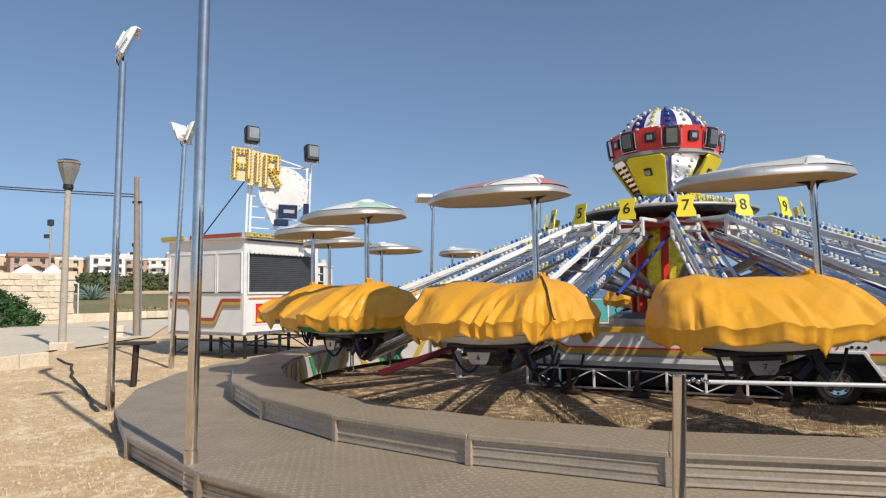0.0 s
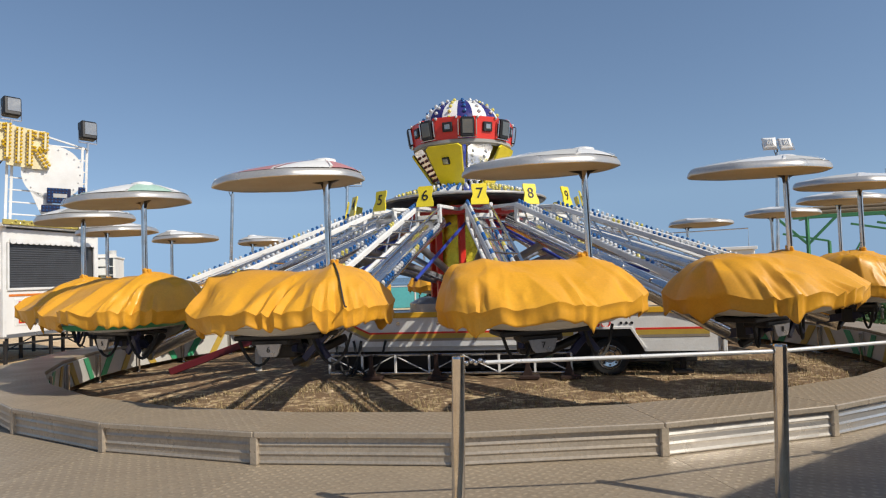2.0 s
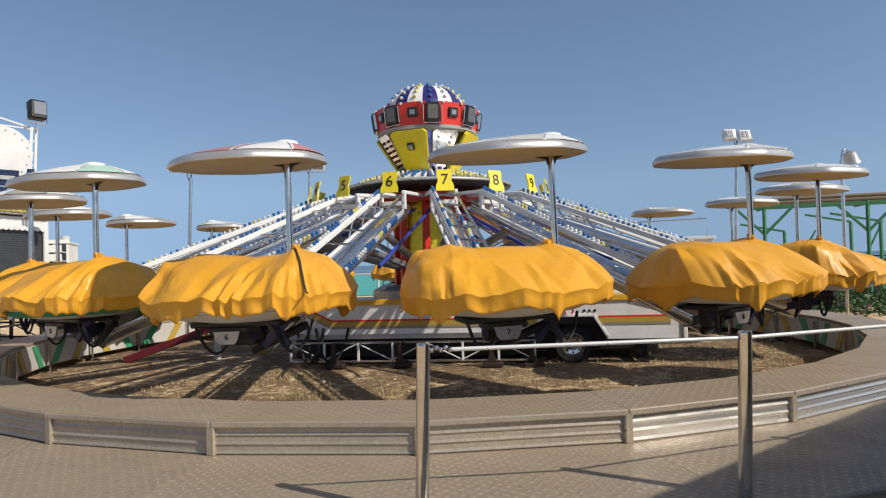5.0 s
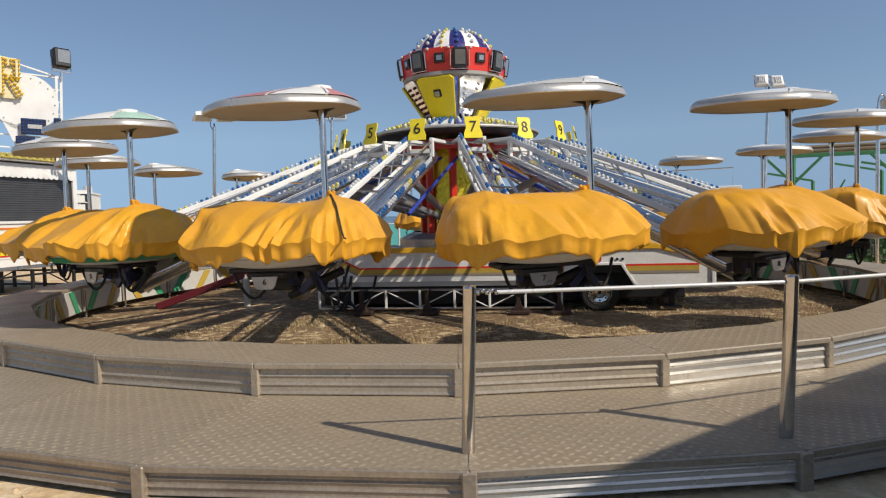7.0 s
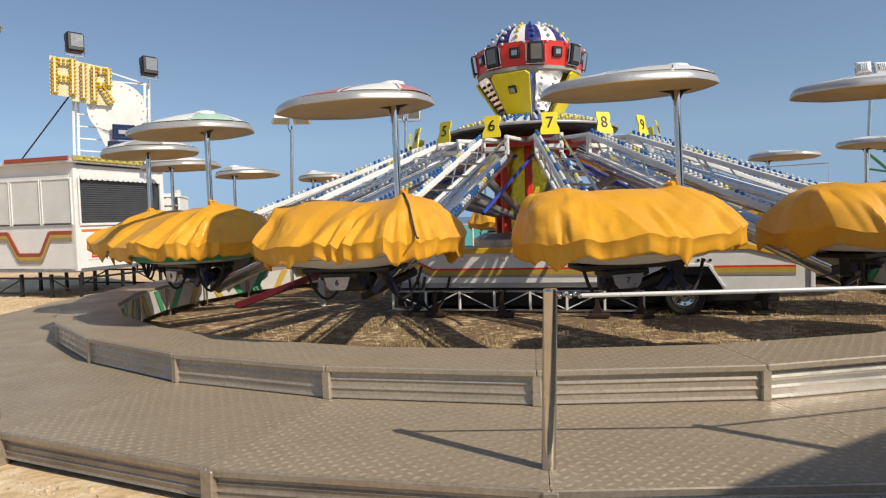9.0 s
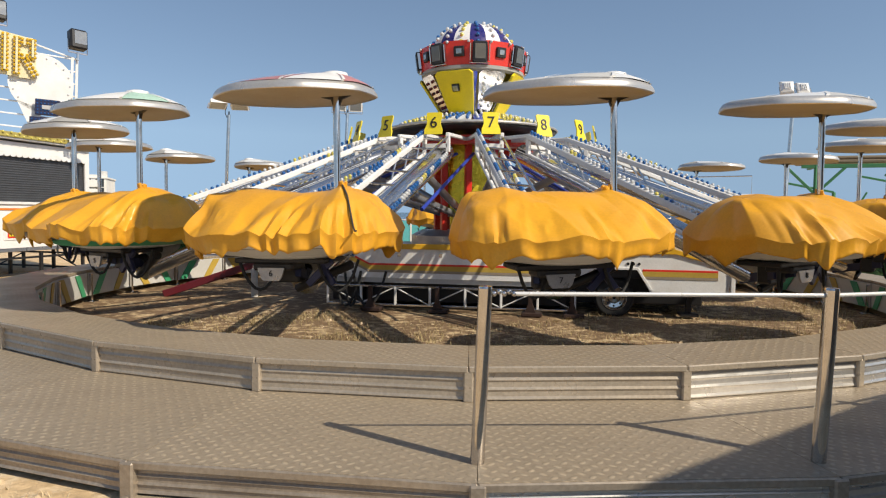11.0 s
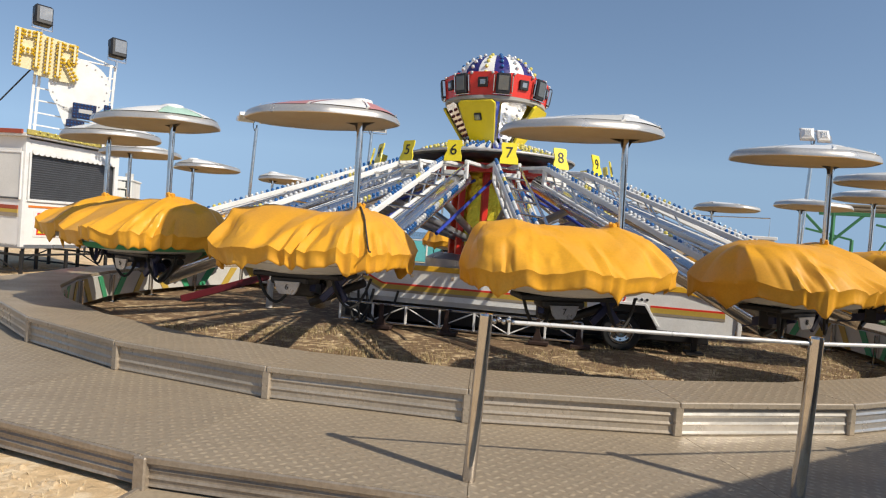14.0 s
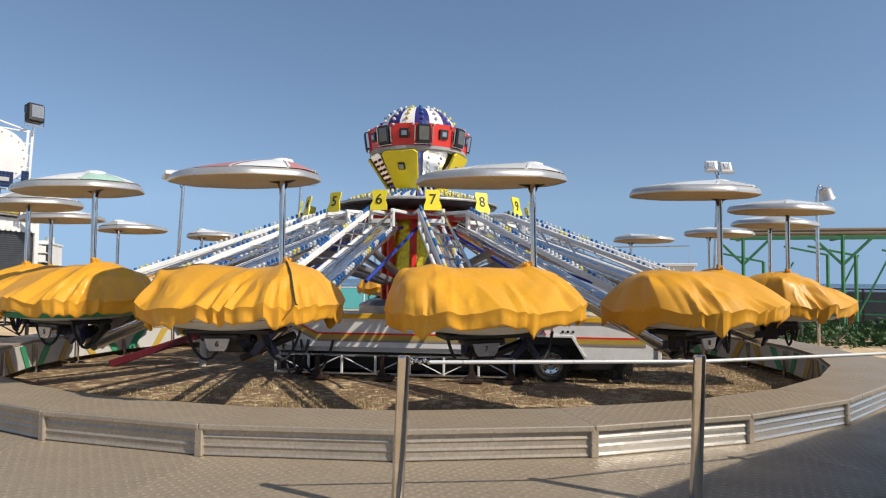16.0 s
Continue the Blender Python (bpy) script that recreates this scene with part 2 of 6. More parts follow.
M_TARMAC = mat("dark_cable", (0.04, 0.035, 0.03), 0.7, 0.0, 0.1, 5, 40)



def bulb_mat(name, color):
    m = mat(name, color, 0.15, 0.0, 0.05, 8, 40, coat=0.6)
    m.node_tree.nodes["Principled BSDF"].inputs["Transmission Weight"].default_value = 0.25
    return m


M_BAMBER = bulb_mat("amber_bulb", (0.78, 0.50, 0.02))
M_BBLUE, M_BYEL, M_BCLR = bulb_mat("blue_bulb", (0.02, 0.14, 0.42)), bulb_mat("yellow_bulb", (0.78, 0.68, 0.16)), bulb_mat("clear_bulb", (0.72, 0.74, 0.76))


def dirt_mat(name, base, second, pale, share):
    """Dry earth with clods, dust and pale straw."""
    m = mat(name, base, 0.95, 0.0, 0.14, 0.4, 14, 0.0, second=second, mix=0.8)
    t = m.node_tree
    N, L = t.nodes.new, t.links.new
    b, co = t.nodes["Principled BSDF"], [n for n in t.nodes if n.type == "TEX_COORD"][0]
    hsv = [n for n in t.nodes if n.type == "HUE_SAT"][0]
    no, bp, n2, n3 = N("ShaderNodeTexNoise"), N("ShaderNodeBump"), N("ShaderNodeTexNoise"), N("ShaderNodeTexNoise")
    for n, s, d in ((no, 9, 8), (n2, 6, 7), (n3, 1.1, 3)):
        n.inputs["Scale"].default_value, n.inputs["Detail"].default_value = s, d
        n.inputs["Roughness"].default_value = 0.65
        L(co.outputs["Object"], n.inputs["Vector"])
    bp.inputs["Strength"].default_value, bp.inputs["Distance"].default_value = 0.6, 0.06
    L(no.outputs[0], bp.inputs["Height"])
    L(bp.outputs[0], b.inputs["Normal"])
    mx, mr, ml = N("ShaderNodeMix"), N("ShaderNodeMapRange"), N("ShaderNodeMath")
    mx.data_type = "RGBA"
    mr.inputs["From Min"].default_value, mr.inputs["From Max"].default_value = share, share + 0.14
    ml.operation = "ADD"
    half = N("ShaderNodeMath")
    half.operation = "MULTIPLY_ADD"
    half.inputs[1].default_value, half.inputs[2].default_value = 0.6, -0.3
    L(n3.outputs[0], half.inputs[0])
    L(n2.outputs[0], ml.inputs[0])
    L(half.outputs[0], ml.inputs[1])
    L(ml.outputs[0], mr.inputs["Value"])
    L(mr.outputs[0], mx.inputs["Factor"])
    L(hsv.outputs[0], mx.inputs["A"])
    mx.inputs["B"].default_value = (*pale, 1)
    L(mx.outputs["Result"], b.inputs["Base Color"])
    return m


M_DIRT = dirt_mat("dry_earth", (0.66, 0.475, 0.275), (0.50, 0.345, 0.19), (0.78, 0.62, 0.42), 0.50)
# brown earth, its colour lowered further for the shade beneath the ride
M_SOIL = dirt_mat("shaded_brown_soil", (0.22, 0.138, 0.072), (0.115, 0.07, 0.038), (0.56, 0.42, 0.245), 0.51)


# ---- mesh helpers ----
class Geo:
    """Gathers vertices and faces, then makes one mesh of them."""

    def __init__(self):
        self.v, self.f = [], []

    def add(self, vs, fs, m=None):
        k = len(self.v)
        self.v += [tuple(m @ Vector(p)) for p in vs] if m is not None else [tuple(p) for p in vs]
        self.f += [tuple(i + k for i in f) for f in fs]
        return self

    def box(self, c, s, b=0.008, m=None):
        """A box at c with sides s and chamfered edges."""
        h = [x / 2 for x in s]
        b = min(b, min(h) * 0.6)
        vs, fs = [], []
        for i in range(8):
            sg = [1 if i >> k & 1 else -1 for k in range(3)]
            for a in range(3):
                vs.append([c[k] + sg[k] * (h[k] - (0 if k == a else b)) for k in range(3)])
        for a in range(3):
            p, q = (a + 1) % 3, (a + 2) % 3
            for s_ in (0, 1):
                loop = [(s_ << a) | (x << p) | (y << q) for x, y in ((0, 0), (1, 0), (1, 1), (0, 1))]
                f = [i * 3 + a for i in loop]
                fs.append(f if s_ else f[::-1])
            for x in (0, 1):
                for y in (0, 1):
                    c0 = (x << p) | (y << q)
                    c1 = c0 | (1 << a)
                    f = [c0 * 3 + p, c1 * 3 + p, c1 * 3 + q, c0 * 3 + q]
                    fs.append(f if x == y else f[::-1])
        for i in range(8):
            f = [i * 3, i * 3 + 1, i * 3 + 2]
            fs.append(f if bin(i).count("1") % 2 else f[::-1])
        return self.add(vs, fs, m)

    def tube(self, p0, p1, r, n=10, r1=None, caps=True, m=None):
        p0, p1 = Vector(p0), Vector(p1)
        d = (p1 - p0).normalized()
        a = d.orthogonal().normalized()
        c = d.cross(a)
        r1 = r if r1 is None else r1
        vs = [p + q * (a * math.cos(2 * math.pi * k / n) + c * math.sin(2 * math.pi * k / n)) for p, q in ((p0, r), (p1, r1)) for k in range(n)]
        fs = [(k, (k + 1) % n, n + (k + 1) % n, n + k) for k in range(n)]
        if caps:
            fs += [tuple(range(n))[::-1], tuple(range(n, 2 * n))]
        return self.add(vs, fs, m)

    def path(self, pts, r, n=6):
        """One bent tube through the points."""
        pts = [Vector(q) for q in pts]
        side = None
        vs = []
        for k, q in enumerate(pts):
            d = (pts[min(k + 1, len(pts) - 1)] - pts[max(k - 1, 0)]).normalized()
            side = d.orthogonal().normalized() if side is None else (side - d * side.dot(d)).normalized()
            c = d.cross(side)
            vs += [q + r * (side * math.cos(2 * math.pi * i / n) + c * math.sin(2 * math.pi * i / n)) for i in range(n)]
        fs = [(k * n + i, k * n + (i + 1) % n, (k + 1) * n + (i + 1) % n, (k + 1) * n + i) for k in range(len(pts) - 1) for i in range(n)]
        fs += [tuple(range(n))[::-1], tuple(range(len(vs) - n, len(vs)))]
        return self.add(vs, fs)

    def bar(self, p0, p1, w, h, b=0.005):
        """A square bar from p0 to p1: w across, h deep."""
        p0, p1 = Vector(p0), Vector(p1)
        d = p1 - p0
        m = Matrix.Translation((p0 + p1) / 2) @ d.to_track_quat("Y", "Z").to_matrix().to_4x4()
        return self.box((0, 0, 0), (w, d.length, h), b, m)

    def lathe(self, prof, n=32, a0=0.0, a1=360.0, m=None, wobble=None):
        full = abs(a1 - a0 - 360) < 1e-6
        k = n if full else n + 1
        vs = []
        for r, z in prof:
            for i in range(k):
                a = radians(a0 + (a1 - a0) * i / n)
                vs.append((r * math.cos(a), r * math.sin(a), z))
        fs = []
        for j in range(len(prof) - 1):
            for i in range(n):
                i2 = (i + 1) % k
                fs.append((j * k + i, j * k + i2, (j + 1) * k + i2, (j + 1) * k + i))
        return self.add(vs, fs, m)

    def ball(self, c, r, n=8, rings=5, sq=1.0, m=None):
        prof = [(r * math.sin(math.pi * j / rings) + 1e-5, -r * sq * math.cos(math.pi * j / rings)) for j in range(rings + 1)]
        return self.lathe(prof, n, m=(m or Matrix()) @ Matrix.Translation(c))

    def prism(self, poly, t, m=None):
        """A flat plate: poly in x, z with thickness t about y = 0."""
        n = len(poly)
        vs = [(x, -t / 2, z) for x, z in poly] + [(x, t / 2, z) for x, z in poly]
        fs = [tuple(range(n)), tuple(range(n, 2 * n))[::-1]] + [(k, n + k, n + (k + 1) % n, (k + 1) % n) for k in range(n)]
        return self.add(vs, fs, m)

    def mesh(self, name, material, smooth=False):
        me = bpy.data.meshes.new(name)
        me.from_pydata(self.v, [], self.f)
        bm = bmesh.new()
        bm.from_mesh(me)
        bmesh.ops.recalc_face_normals(bm, faces=bm.faces)
        bm.to_mesh(me)
        bm.free()
        me.materials.append(material)
        if smooth:
            me.shade_smooth()
            me.set_sharp_from_angle(angle=radians(38 if smooth is True else smooth))
        return me


def part(name, geo, material, parent, label="", smooth=False, m=None):
    ob = new(name, geo if isinstance(geo, bpy.types.Mesh) else geo.mesh(name, material, smooth))
    ob.parent = parent
    if m is not None:
        ob.matrix_basis = m
    if label:
        tagged(ob, label)
    if name == "bulb":
        tagged(ob, kind="stuff")
    return ob


def thing(name, label, category, group="", m=None, kind=""):
    ob = tagged(new(name), label, category, group, kind)
    ob.empty_display_size = 0.2
    if m is not None:
        ob.matrix_basis = m
    return ob


def solid(name, geo, material, label, category="", group="", kind="", smooth=False, m=None):
    ob = tagged(new(name, geo.mesh(name, material, smooth)), label, category, group, kind)
    if m is not None:
        ob.matrix_basis = m
    return ob


def words(text, size, depth, material, parent, m, name="lettering", label=""):
    cu = bpy.data.curves.new(name, "FONT")
    cu.body, cu.size, cu.extrude, cu.align_x, cu.align_y = text, size, depth, "CENTER", "CENTER"
    tmp = new("tmp_text", cu)
    bpy.context.view_layer.update()
    me = bpy.data.meshes.new_from_object(tmp)
    bpy.data.objects.remove(tmp)
    bpy.data.curves.remove(cu)
    me.name = name
    me.materials.clear()
    me.materials.append(material)
    return part(name, me, material, parent, label, m=m)


# ---- plan ----
CX, CY = 4.389, 12.826          # the ride's axis
R_CAR, PH7, STEP = 6.751, -97.57, 22.5
SEG, SEG0 = 12.0, -132.85        # deck panels
R_OUT, R_RISER, R_IN = 9.55, 8.03, 7.28
Z_LOW, Z_HIGH = 0.36, 0.634


LEANT = pose(0, 0, 0, 1.2, 2.4, 0)   # the ground falls a little to one side: masts and huts stand plumb across it


def smooth01(a, b, x):
    t = min(1, max(0, (x - a) / (b - a)))
    return t * t * (3 - 2 * t)


def ground_z(x, y):
    rc = math.hypot(x - CX, y - CY)
    d = math.hypot(x, y)
    az = math.degrees(math.atan2(x, y))
    left = smooth01(2, -16, az) if abs(az) < 120 else 0
    z = 0.02 + 0.10 * smooth01(7.0, 9.0, rc)
    z += 0.03 * (noise.noise((x * 0.5, y * 0.5, 0)) + 0.5 * noise.noise((x * 1.7, y * 1.7, 3))) * (1 if rc > 9.7 or rc < 7 else 0.4)
    z += left * (0.35 * smooth01(14, 40, d) + 1.9 * smooth01(45, 85, d) + 2.6 * smooth01(85, 130, d))
    z -= (1 - left) * 3.0 * smooth01(45, 70, d)
    return z


# ---- ground ----
def build_ground():
    rad = [0.0] + [0.35 * k for k in range(1, 60)] + [21 * 1.11 ** k for k in range(1, 48)]
    n = 180
    vs, fs = [(CX, CY, ground_z(CX, CY))], []
    for r in rad[1:]:
        for i in range(n):
            a = 2 * math.pi * i / n
            x, y = CX + r * math.cos(a), CY + r * math.sin(a)
            vs.append((x, y, ground_z(x, y)))
    for i in range(n):
        fs.append((0, 1 + i, 1 + (i + 1) % n))
    for j in range(len(rad) - 2):
        for i in range(n):
            a, b = 1 + j * n + i, 1 + j * n + (i + 1) % n
            fs.append((a, a + n, b + n, b))
    g = Geo().add(vs, fs)
    ob = solid("ground", g, M_DIRT, "dry sandy earth with straw and pebbles", "ground", kind="structure", smooth=80)
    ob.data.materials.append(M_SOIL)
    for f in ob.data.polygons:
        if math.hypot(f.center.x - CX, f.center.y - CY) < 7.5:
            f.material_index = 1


build_ground()
w = Geo().add([(-3000, 60, -1.2), (4500, 60, -1.2), (4500, 4500, -1.2), (-3000, 4500, -1.2)], [(0, 1, 2, 3)])
M_SEA = mat("sea_water", (0.03, 0.07, 0.10), 0.25, 0.0, 0.1, 0.02, 0.5, 0.3, 0.6)
solid("water", w, M_SEA, "dark blue sea reaching to the horizon", "sea", kind="structure")

# ---- the ride's trailer and tower ----
TA = -117.0                     # the way the trailer's long side faces
TRAILER = pose(CX, CY, 0, 0, 0, TA + 90)


def build_trailer():
    """Local x along the trailer, -y its long side towards the deck."""
    t = thing("ride_trailer", "white ride trailer with red and yellow stripes, on wheels", "trailer", m=TRAILER)
    yf = -1.3
    side = [(-2.6, 0.66), (-2.1, 0.60), (2.02, 0.60), (2.30, 0.86), (3.02, 0.86), (3.24, 0.46), (4.46, 0.46), (4.53, 0.90), (3.62, 1.15), (-2.0, 1.14), (-2.6, 1.14)]
    g = Geo().prism(side, 0.05, Matrix.Translation((0, yf, 0)))
    part("side_panel", g, M_WHITE, t, smooth=False)
    g = Geo().prism([(-2.6, 0.62), (3.0, 0.62), (3.0, 1.14), (-2.6, 1.14)], 0.05, Matrix.Translation((0, -yf, 0)))
    part("side_panel", g, M_WHITE, t)
    # the two lower black boxes stand in for the deep shade under the trailer
    part("chassis_and_shade", Geo().box((0.7, 0, 0.82), (6.0, 2.4, 0.26), 0.02).box((-0.3, 0.1, 0.42), (4.4, 2.0, 0.6), 0.02).box((2.9, 0.1, 0.44), (2.6, 1.5, 0.5), 0.02), M_BLACK, t, "black steel frame with boxes that fill in the shade below")
    part("deck_plate", Geo().box((0.6, 0, 1.1), (6.0, 2.5, 0.05), 0.01), M_GREYTUBE, t)
    # yellow top moulding, sloping down to the tail
    g = Geo().bar((-2.6, yf - 0.012, 1.17), (3.62, yf - 0.012, 1.17), 0.09, 0.095).bar((3.60, yf - 0.012, 1.17), (4.55, yf - 0.012, 0.92), 0.09, 0.075)
    part("top_moulding", g, M_OCHRE, t, "yellow moulding along the top edge")
    for zc, h, mt_, nm in ((0.845, 0.035, M_RED, "red stripe"), (0.785, 0.085, M_MUSTARD, "mustard yellow stripe"), (0.72, 0.045, M_BROWN, "brown stripe")):
        g = Geo()
        g.box((0.2, yf - 0.029, zc), (3.7, 0.008, h), 0.002)
        g.bar((-1.65, yf - 0.029, zc), (-2.2, yf - 0.029, zc + 0.26), 0.008, h, 0.002)
        g.box((3.7, yf - 0.029, zc), (1.2, 0.008, h), 0.002)
        part("stripe", g, mt_, t, nm)
    # shaded valance under the body, lattice frame and jack legs
    part("valance", Geo().box((-0.3, yf + 0.03, 0.555), (4.6, 0.03, 0.09), 0.004), M_PANELGREY, t)
    g = Geo()
    for z in (0.46, 0.13):
        g.bar((-2.4, yf - 0.12, z), (2.0, yf - 0.12, z), 0.035, 0.035)
    part("rail", g, M_SILVER, t, "grey lattice rails")
    for k in range(8):
        x = -2.4 + k * 0.628
        part("post", Geo().bar((x, yf - 0.12, 0.13), (x, yf - 0.12, 0.46), 0.04, 0.04), M_WHITE, t)
        if k < 7:
            a, b = ((x, 0.44), (x + 0.6, 0.15)) if k % 2 == 0 else ((x, 0.15), (x + 0.6, 0.44))
            part("brace", Geo().tube((a[0], yf - 0.12, a[1]), (b[0], yf - 0.12, b[1]), 0.012, 6), M_WHITE, t)
    for x in (-1.9, 0.4, 1.8, 3.9):
        for y in (-1.0, 1.0):
            g = Geo().bar((x, y, 0.12), (x, y, 0.7), 0.09, 0.09).box((x, y, 0.085), (0.3, 0.3, 0.05), 0.01)
            part("jack_leg", g, M_BLACK, t)
    for x in (-1.55, -0.35, 1.25, 1.95):
        st = part("jack_stand", Geo().prism([(-0.11, 0.0), (0.11, 0.0), (0.03, 0.2), (0.03, 0.42), (-0.03, 0.42), (-0.03, 0.2)], 0.09, Matrix.Translation((x, yf - 0.3 + 0.06 * (x > 0), 0.06))), M_POSTBROWN, t, "rusty brown jack stand")
        part("wood_block", Geo().box((x + 0.03, yf - 0.28, 0.075), (0.34, 0.22, 0.06), 0.008), M_POSTBROWN, st)
    for x, dx in ((-2.3, 0.5), (-1.95, 0.62), (-2.1, 0.3)):
        pts = [(x + dx * f, yf - 0.05 - 0.12 * math.sin(3.1 * f), 0.72 - 0.62 * math.sin(math.pi * f) ** 0.7) for f in [k / 10 for k in range(11)]]
        part("hose", Geo().path(pts, 0.024, 7), M_RUBBER, t, "dark hydraulic hose")
    # white edging of the wheel arch, wheels
    for y in (yf - 0.03, -yf + 0.03):
        g = Geo()
        for a, b in (((2.02, 0.60), (2.30, 0.87)), ((2.29, 0.87), (3.03, 0.87)), ((3.02, 0.87), (3.25, 0.50))):
            g.bar((a[0], y, a[1]), (b[0], y, b[1]), 0.04, 0.045)
        part("arch_edging", g, M_WHITE, t)
        for x in (2.66,):
            s = -1 if y < 0 else 1
            wh = part("wheel", Geo().tube((x, s * 0.90, 0.35), (x, s * 1.09, 0.35), 0.20, 20), M_BLACK, t)
            prof = [(0.20, -0.13), (0.30, -0.135), (0.335, -0.10), (0.34, 0.0), (0.335, 0.10), (0.30, 0.135), (0.20, 0.13)]
            part("tyre", Geo().lathe(prof, 28, m=pose(x, s * 1.04, 0.35, 90)), M_RUBBER, wh, "black rubber tyre", smooth=True)
            rp = [(0.03, 0.05), (0.09, 0.055), (0.11, 0.02), (0.175, 0.03), (0.20, 0.09), (0.21, 0.10)]
            rim = part("rim", Geo().lathe(rp, 24, m=pose(x, s * 1.08, 0.35, 90 if s < 0 else -90)), M_STEEL, wh, "grey steel rim", smooth=True)
            g = Geo()
            for k in range(8):
                a = k * math.pi / 4
                g.tube((x + 0.145 * math.cos(a), s * 1.09, 0.35 + 0.145 * math.sin(a)), (x + 0.145 * math.cos(a), s * 1.115, 0.35 + 0.145 * math.sin(a)), 0.018, 8)
            part("rim_hole", g, M_BLACK, wh)
    # red rings painted beside the arch
    for x in (2.42, 2.60):
        ring = [(0.065, -0.003), (0.088, -0.003), (0.088, 0.003), (0.065, 0.003), (0.065, -0.003)]
        part("painted_ring", Geo().lathe(ring, 20, m=pose(x, yf - 0.03, 0.96, 90)), M_RED, t, "red painted ring")
    for k in range(3):
        part("socket", Geo().tube((2.86 + 0.09 * k, yf - 0.028, 0.95), (2.86 + 0.09 * k, yf - 0.04, 0.95), 0.025, 10), M_BLACK, t)
    for k in range(5):
        part("latch", Geo().box((-1.1 + 0.75 * k, yf - 0.03, 1.02), (0.06, 0.012, 0.06), 0.004), M_STEEL, t)
    # tail lights and white tail plate
    part("tail_plate", Geo().box((4.53, yf - 0.02, 0.68), (0.07, 0.08, 0.46), 0.01), M_WHITE, t)
    part("tail_beam", Geo().box((4.35, 0, 0.66), (0.1, 2.4, 0.14), 0.01), M_DARKRED, t)
    return t


build_trailer()


def foil_panel(w0, w1, h, t=0.03):
    return Geo().prism([(-w0 / 2, 0), (w0 / 2, 0), (w1 / 2, h * 0.93), (w1 / 2 - 0.06, h), (-w1 / 2 + 0.06, h), (-w1 / 2, h * 0.93)], t)


def build_tower():
    t = thing("ride_tower", "centre tower with yellow foil, red crown and striped dome", "fairground ride", m=pose(CX, CY, 0))
    part("base_drum", Geo().lathe([(0.01, 1.12), (1.15, 1.12), (1.15, 1.35), (0.95, 1.45), (0.01, 1.45)], 32), M_GREYTUBE, t, smooth=True)
    part("core", Geo().lathe([(0.42, 1.4), (0.42, 3.2)], 12), M_GOLD, t, "yellow foil-covered core", smooth=False)
    for k in range(8):
        a = PH7 - 16.5 + 45 * k
        ca, sa_ = math.cos(radians(a)), math.sin(radians(a))
        part("column", Geo().bar((0.66 * ca, 0.66 * sa_, 1.4), (0.66 * ca, 0.66 * sa_, 3.2), 0.12, 0.12, 0.015), M_RED, t, "red steel column")
        p = foil_panel(0.34, 0.40, 1.3)
        part("foil_panel", p, M_GOLD, t, m=pose(0.56 * math.cos(radians(a + 22)), 0.56 * math.sin(radians(a + 22)), 1.75, -4, 0, a + 22 + 90))
    part("ring_beam", Geo().lathe([(0.9, 3.0), (1.14, 3.0), (1.14, 3.16), (0.9, 3.16), (0.9, 3.0)], 32), M_RED, t)
    # canopy disc under the vase
    prof = [(0.3, 3.22), (1.45, 3.24), (1.60, 3.28), (1.62, 3.33), (1.45, 3.38)]
    part("canopy_disc", Geo().lathe(prof, 48), M_BLACK, t, "dark disc", smooth=True)
    part("disc_edge", Geo().lathe([(1.63, 3.31), (1.645, 3.33), (1.63, 3.355), (1.46, 3.385)], 48), M_RIM, t, "silver disc edge", smooth=True)
    cols = (M_BBLUE, M_BCLR, M_BYEL, M_BCLR)
    tone = (M_BLUE, M_CHROME, M_GOLD, M_WHITE)
    for k in range(16):
        a0 = PH7 + k * 22.5 - 10.5
        g = Geo().lathe([(1.44, 3.385), (1.0, 3.52), (0.62, 3.60)], 4, a0, a0 + 21)
        part("disc_panel", g, tone[k % 4], t)
        g = Geo()
        for r, z in ((1.38, 3.415), (1.22, 3.465), (1.05, 3.515), (0.85, 3.56)):
            for j in range(3):
                a = radians(a0 + 3 + 7.5 * j)
                g.ball((r * math.cos(a), r * math.sin(a), z + 0.02), 0.034, 8, 5)
        part("bulb", g, cols[(k + 1) % 4], t, smooth=True)
    # vase: eight leaning panels
    part("vase_core", Geo().lathe([(0.40, 3.55), (0.42, 3.75), (0.62, 4.1), (0.86, 4.38)], 16), M_CHROME, t, smooth=True)
    for k in range(8):
        a = PH7 - 33 + 45 * k
        ca, sa_ = math.cos(radians(a)), math.sin(radians(a))
        mm = pose(0.50 * ca, 0.50 * sa_, 3.60, 32, 0, a + 90)
        if k % 2 == 0:
            p = part("vase_panel", foil_panel(0.46, 0.74, 0.86, 0.04), M_YELLOW, t, "yellow flared panel", m=mm)
            part("spot_lamp", Geo().box((0, -0.035, 0.55), (0.14, 0.05, 0.14), 0.01), M_BLACK, p)
            part("lamp_glass", Geo().box((0, -0.066, 0.55), (0.10, 0.012, 0.10), 0.004), M_LENS, p)
        else:
            p = part("vase_panel", foil_panel(0.22, 0.52, 0.85, 0.03), M_CHROME, t, "silver panel with clear bulbs", m=mm @ pose(0, 0.03, 0))
            g = Geo()
            for j in range(7):
                for x in (-0.06 - 0.012 * j, 0.06 + 0.012 * j):
                    g.ball((x, -0.03, 0.08 + 0.105 * j), 0.03, 8, 5)
            part("bulb", g, M_BCLR if k % 4 == 1 else M_DARKRED, p, smooth=True)
    part("vase_collar", Geo().lathe([(0.92, 4.32), (0.98, 4.36), (0.98, 4.42), (0.9, 4.44)], 32), M_CREAM, t, "cream collar", smooth=True)
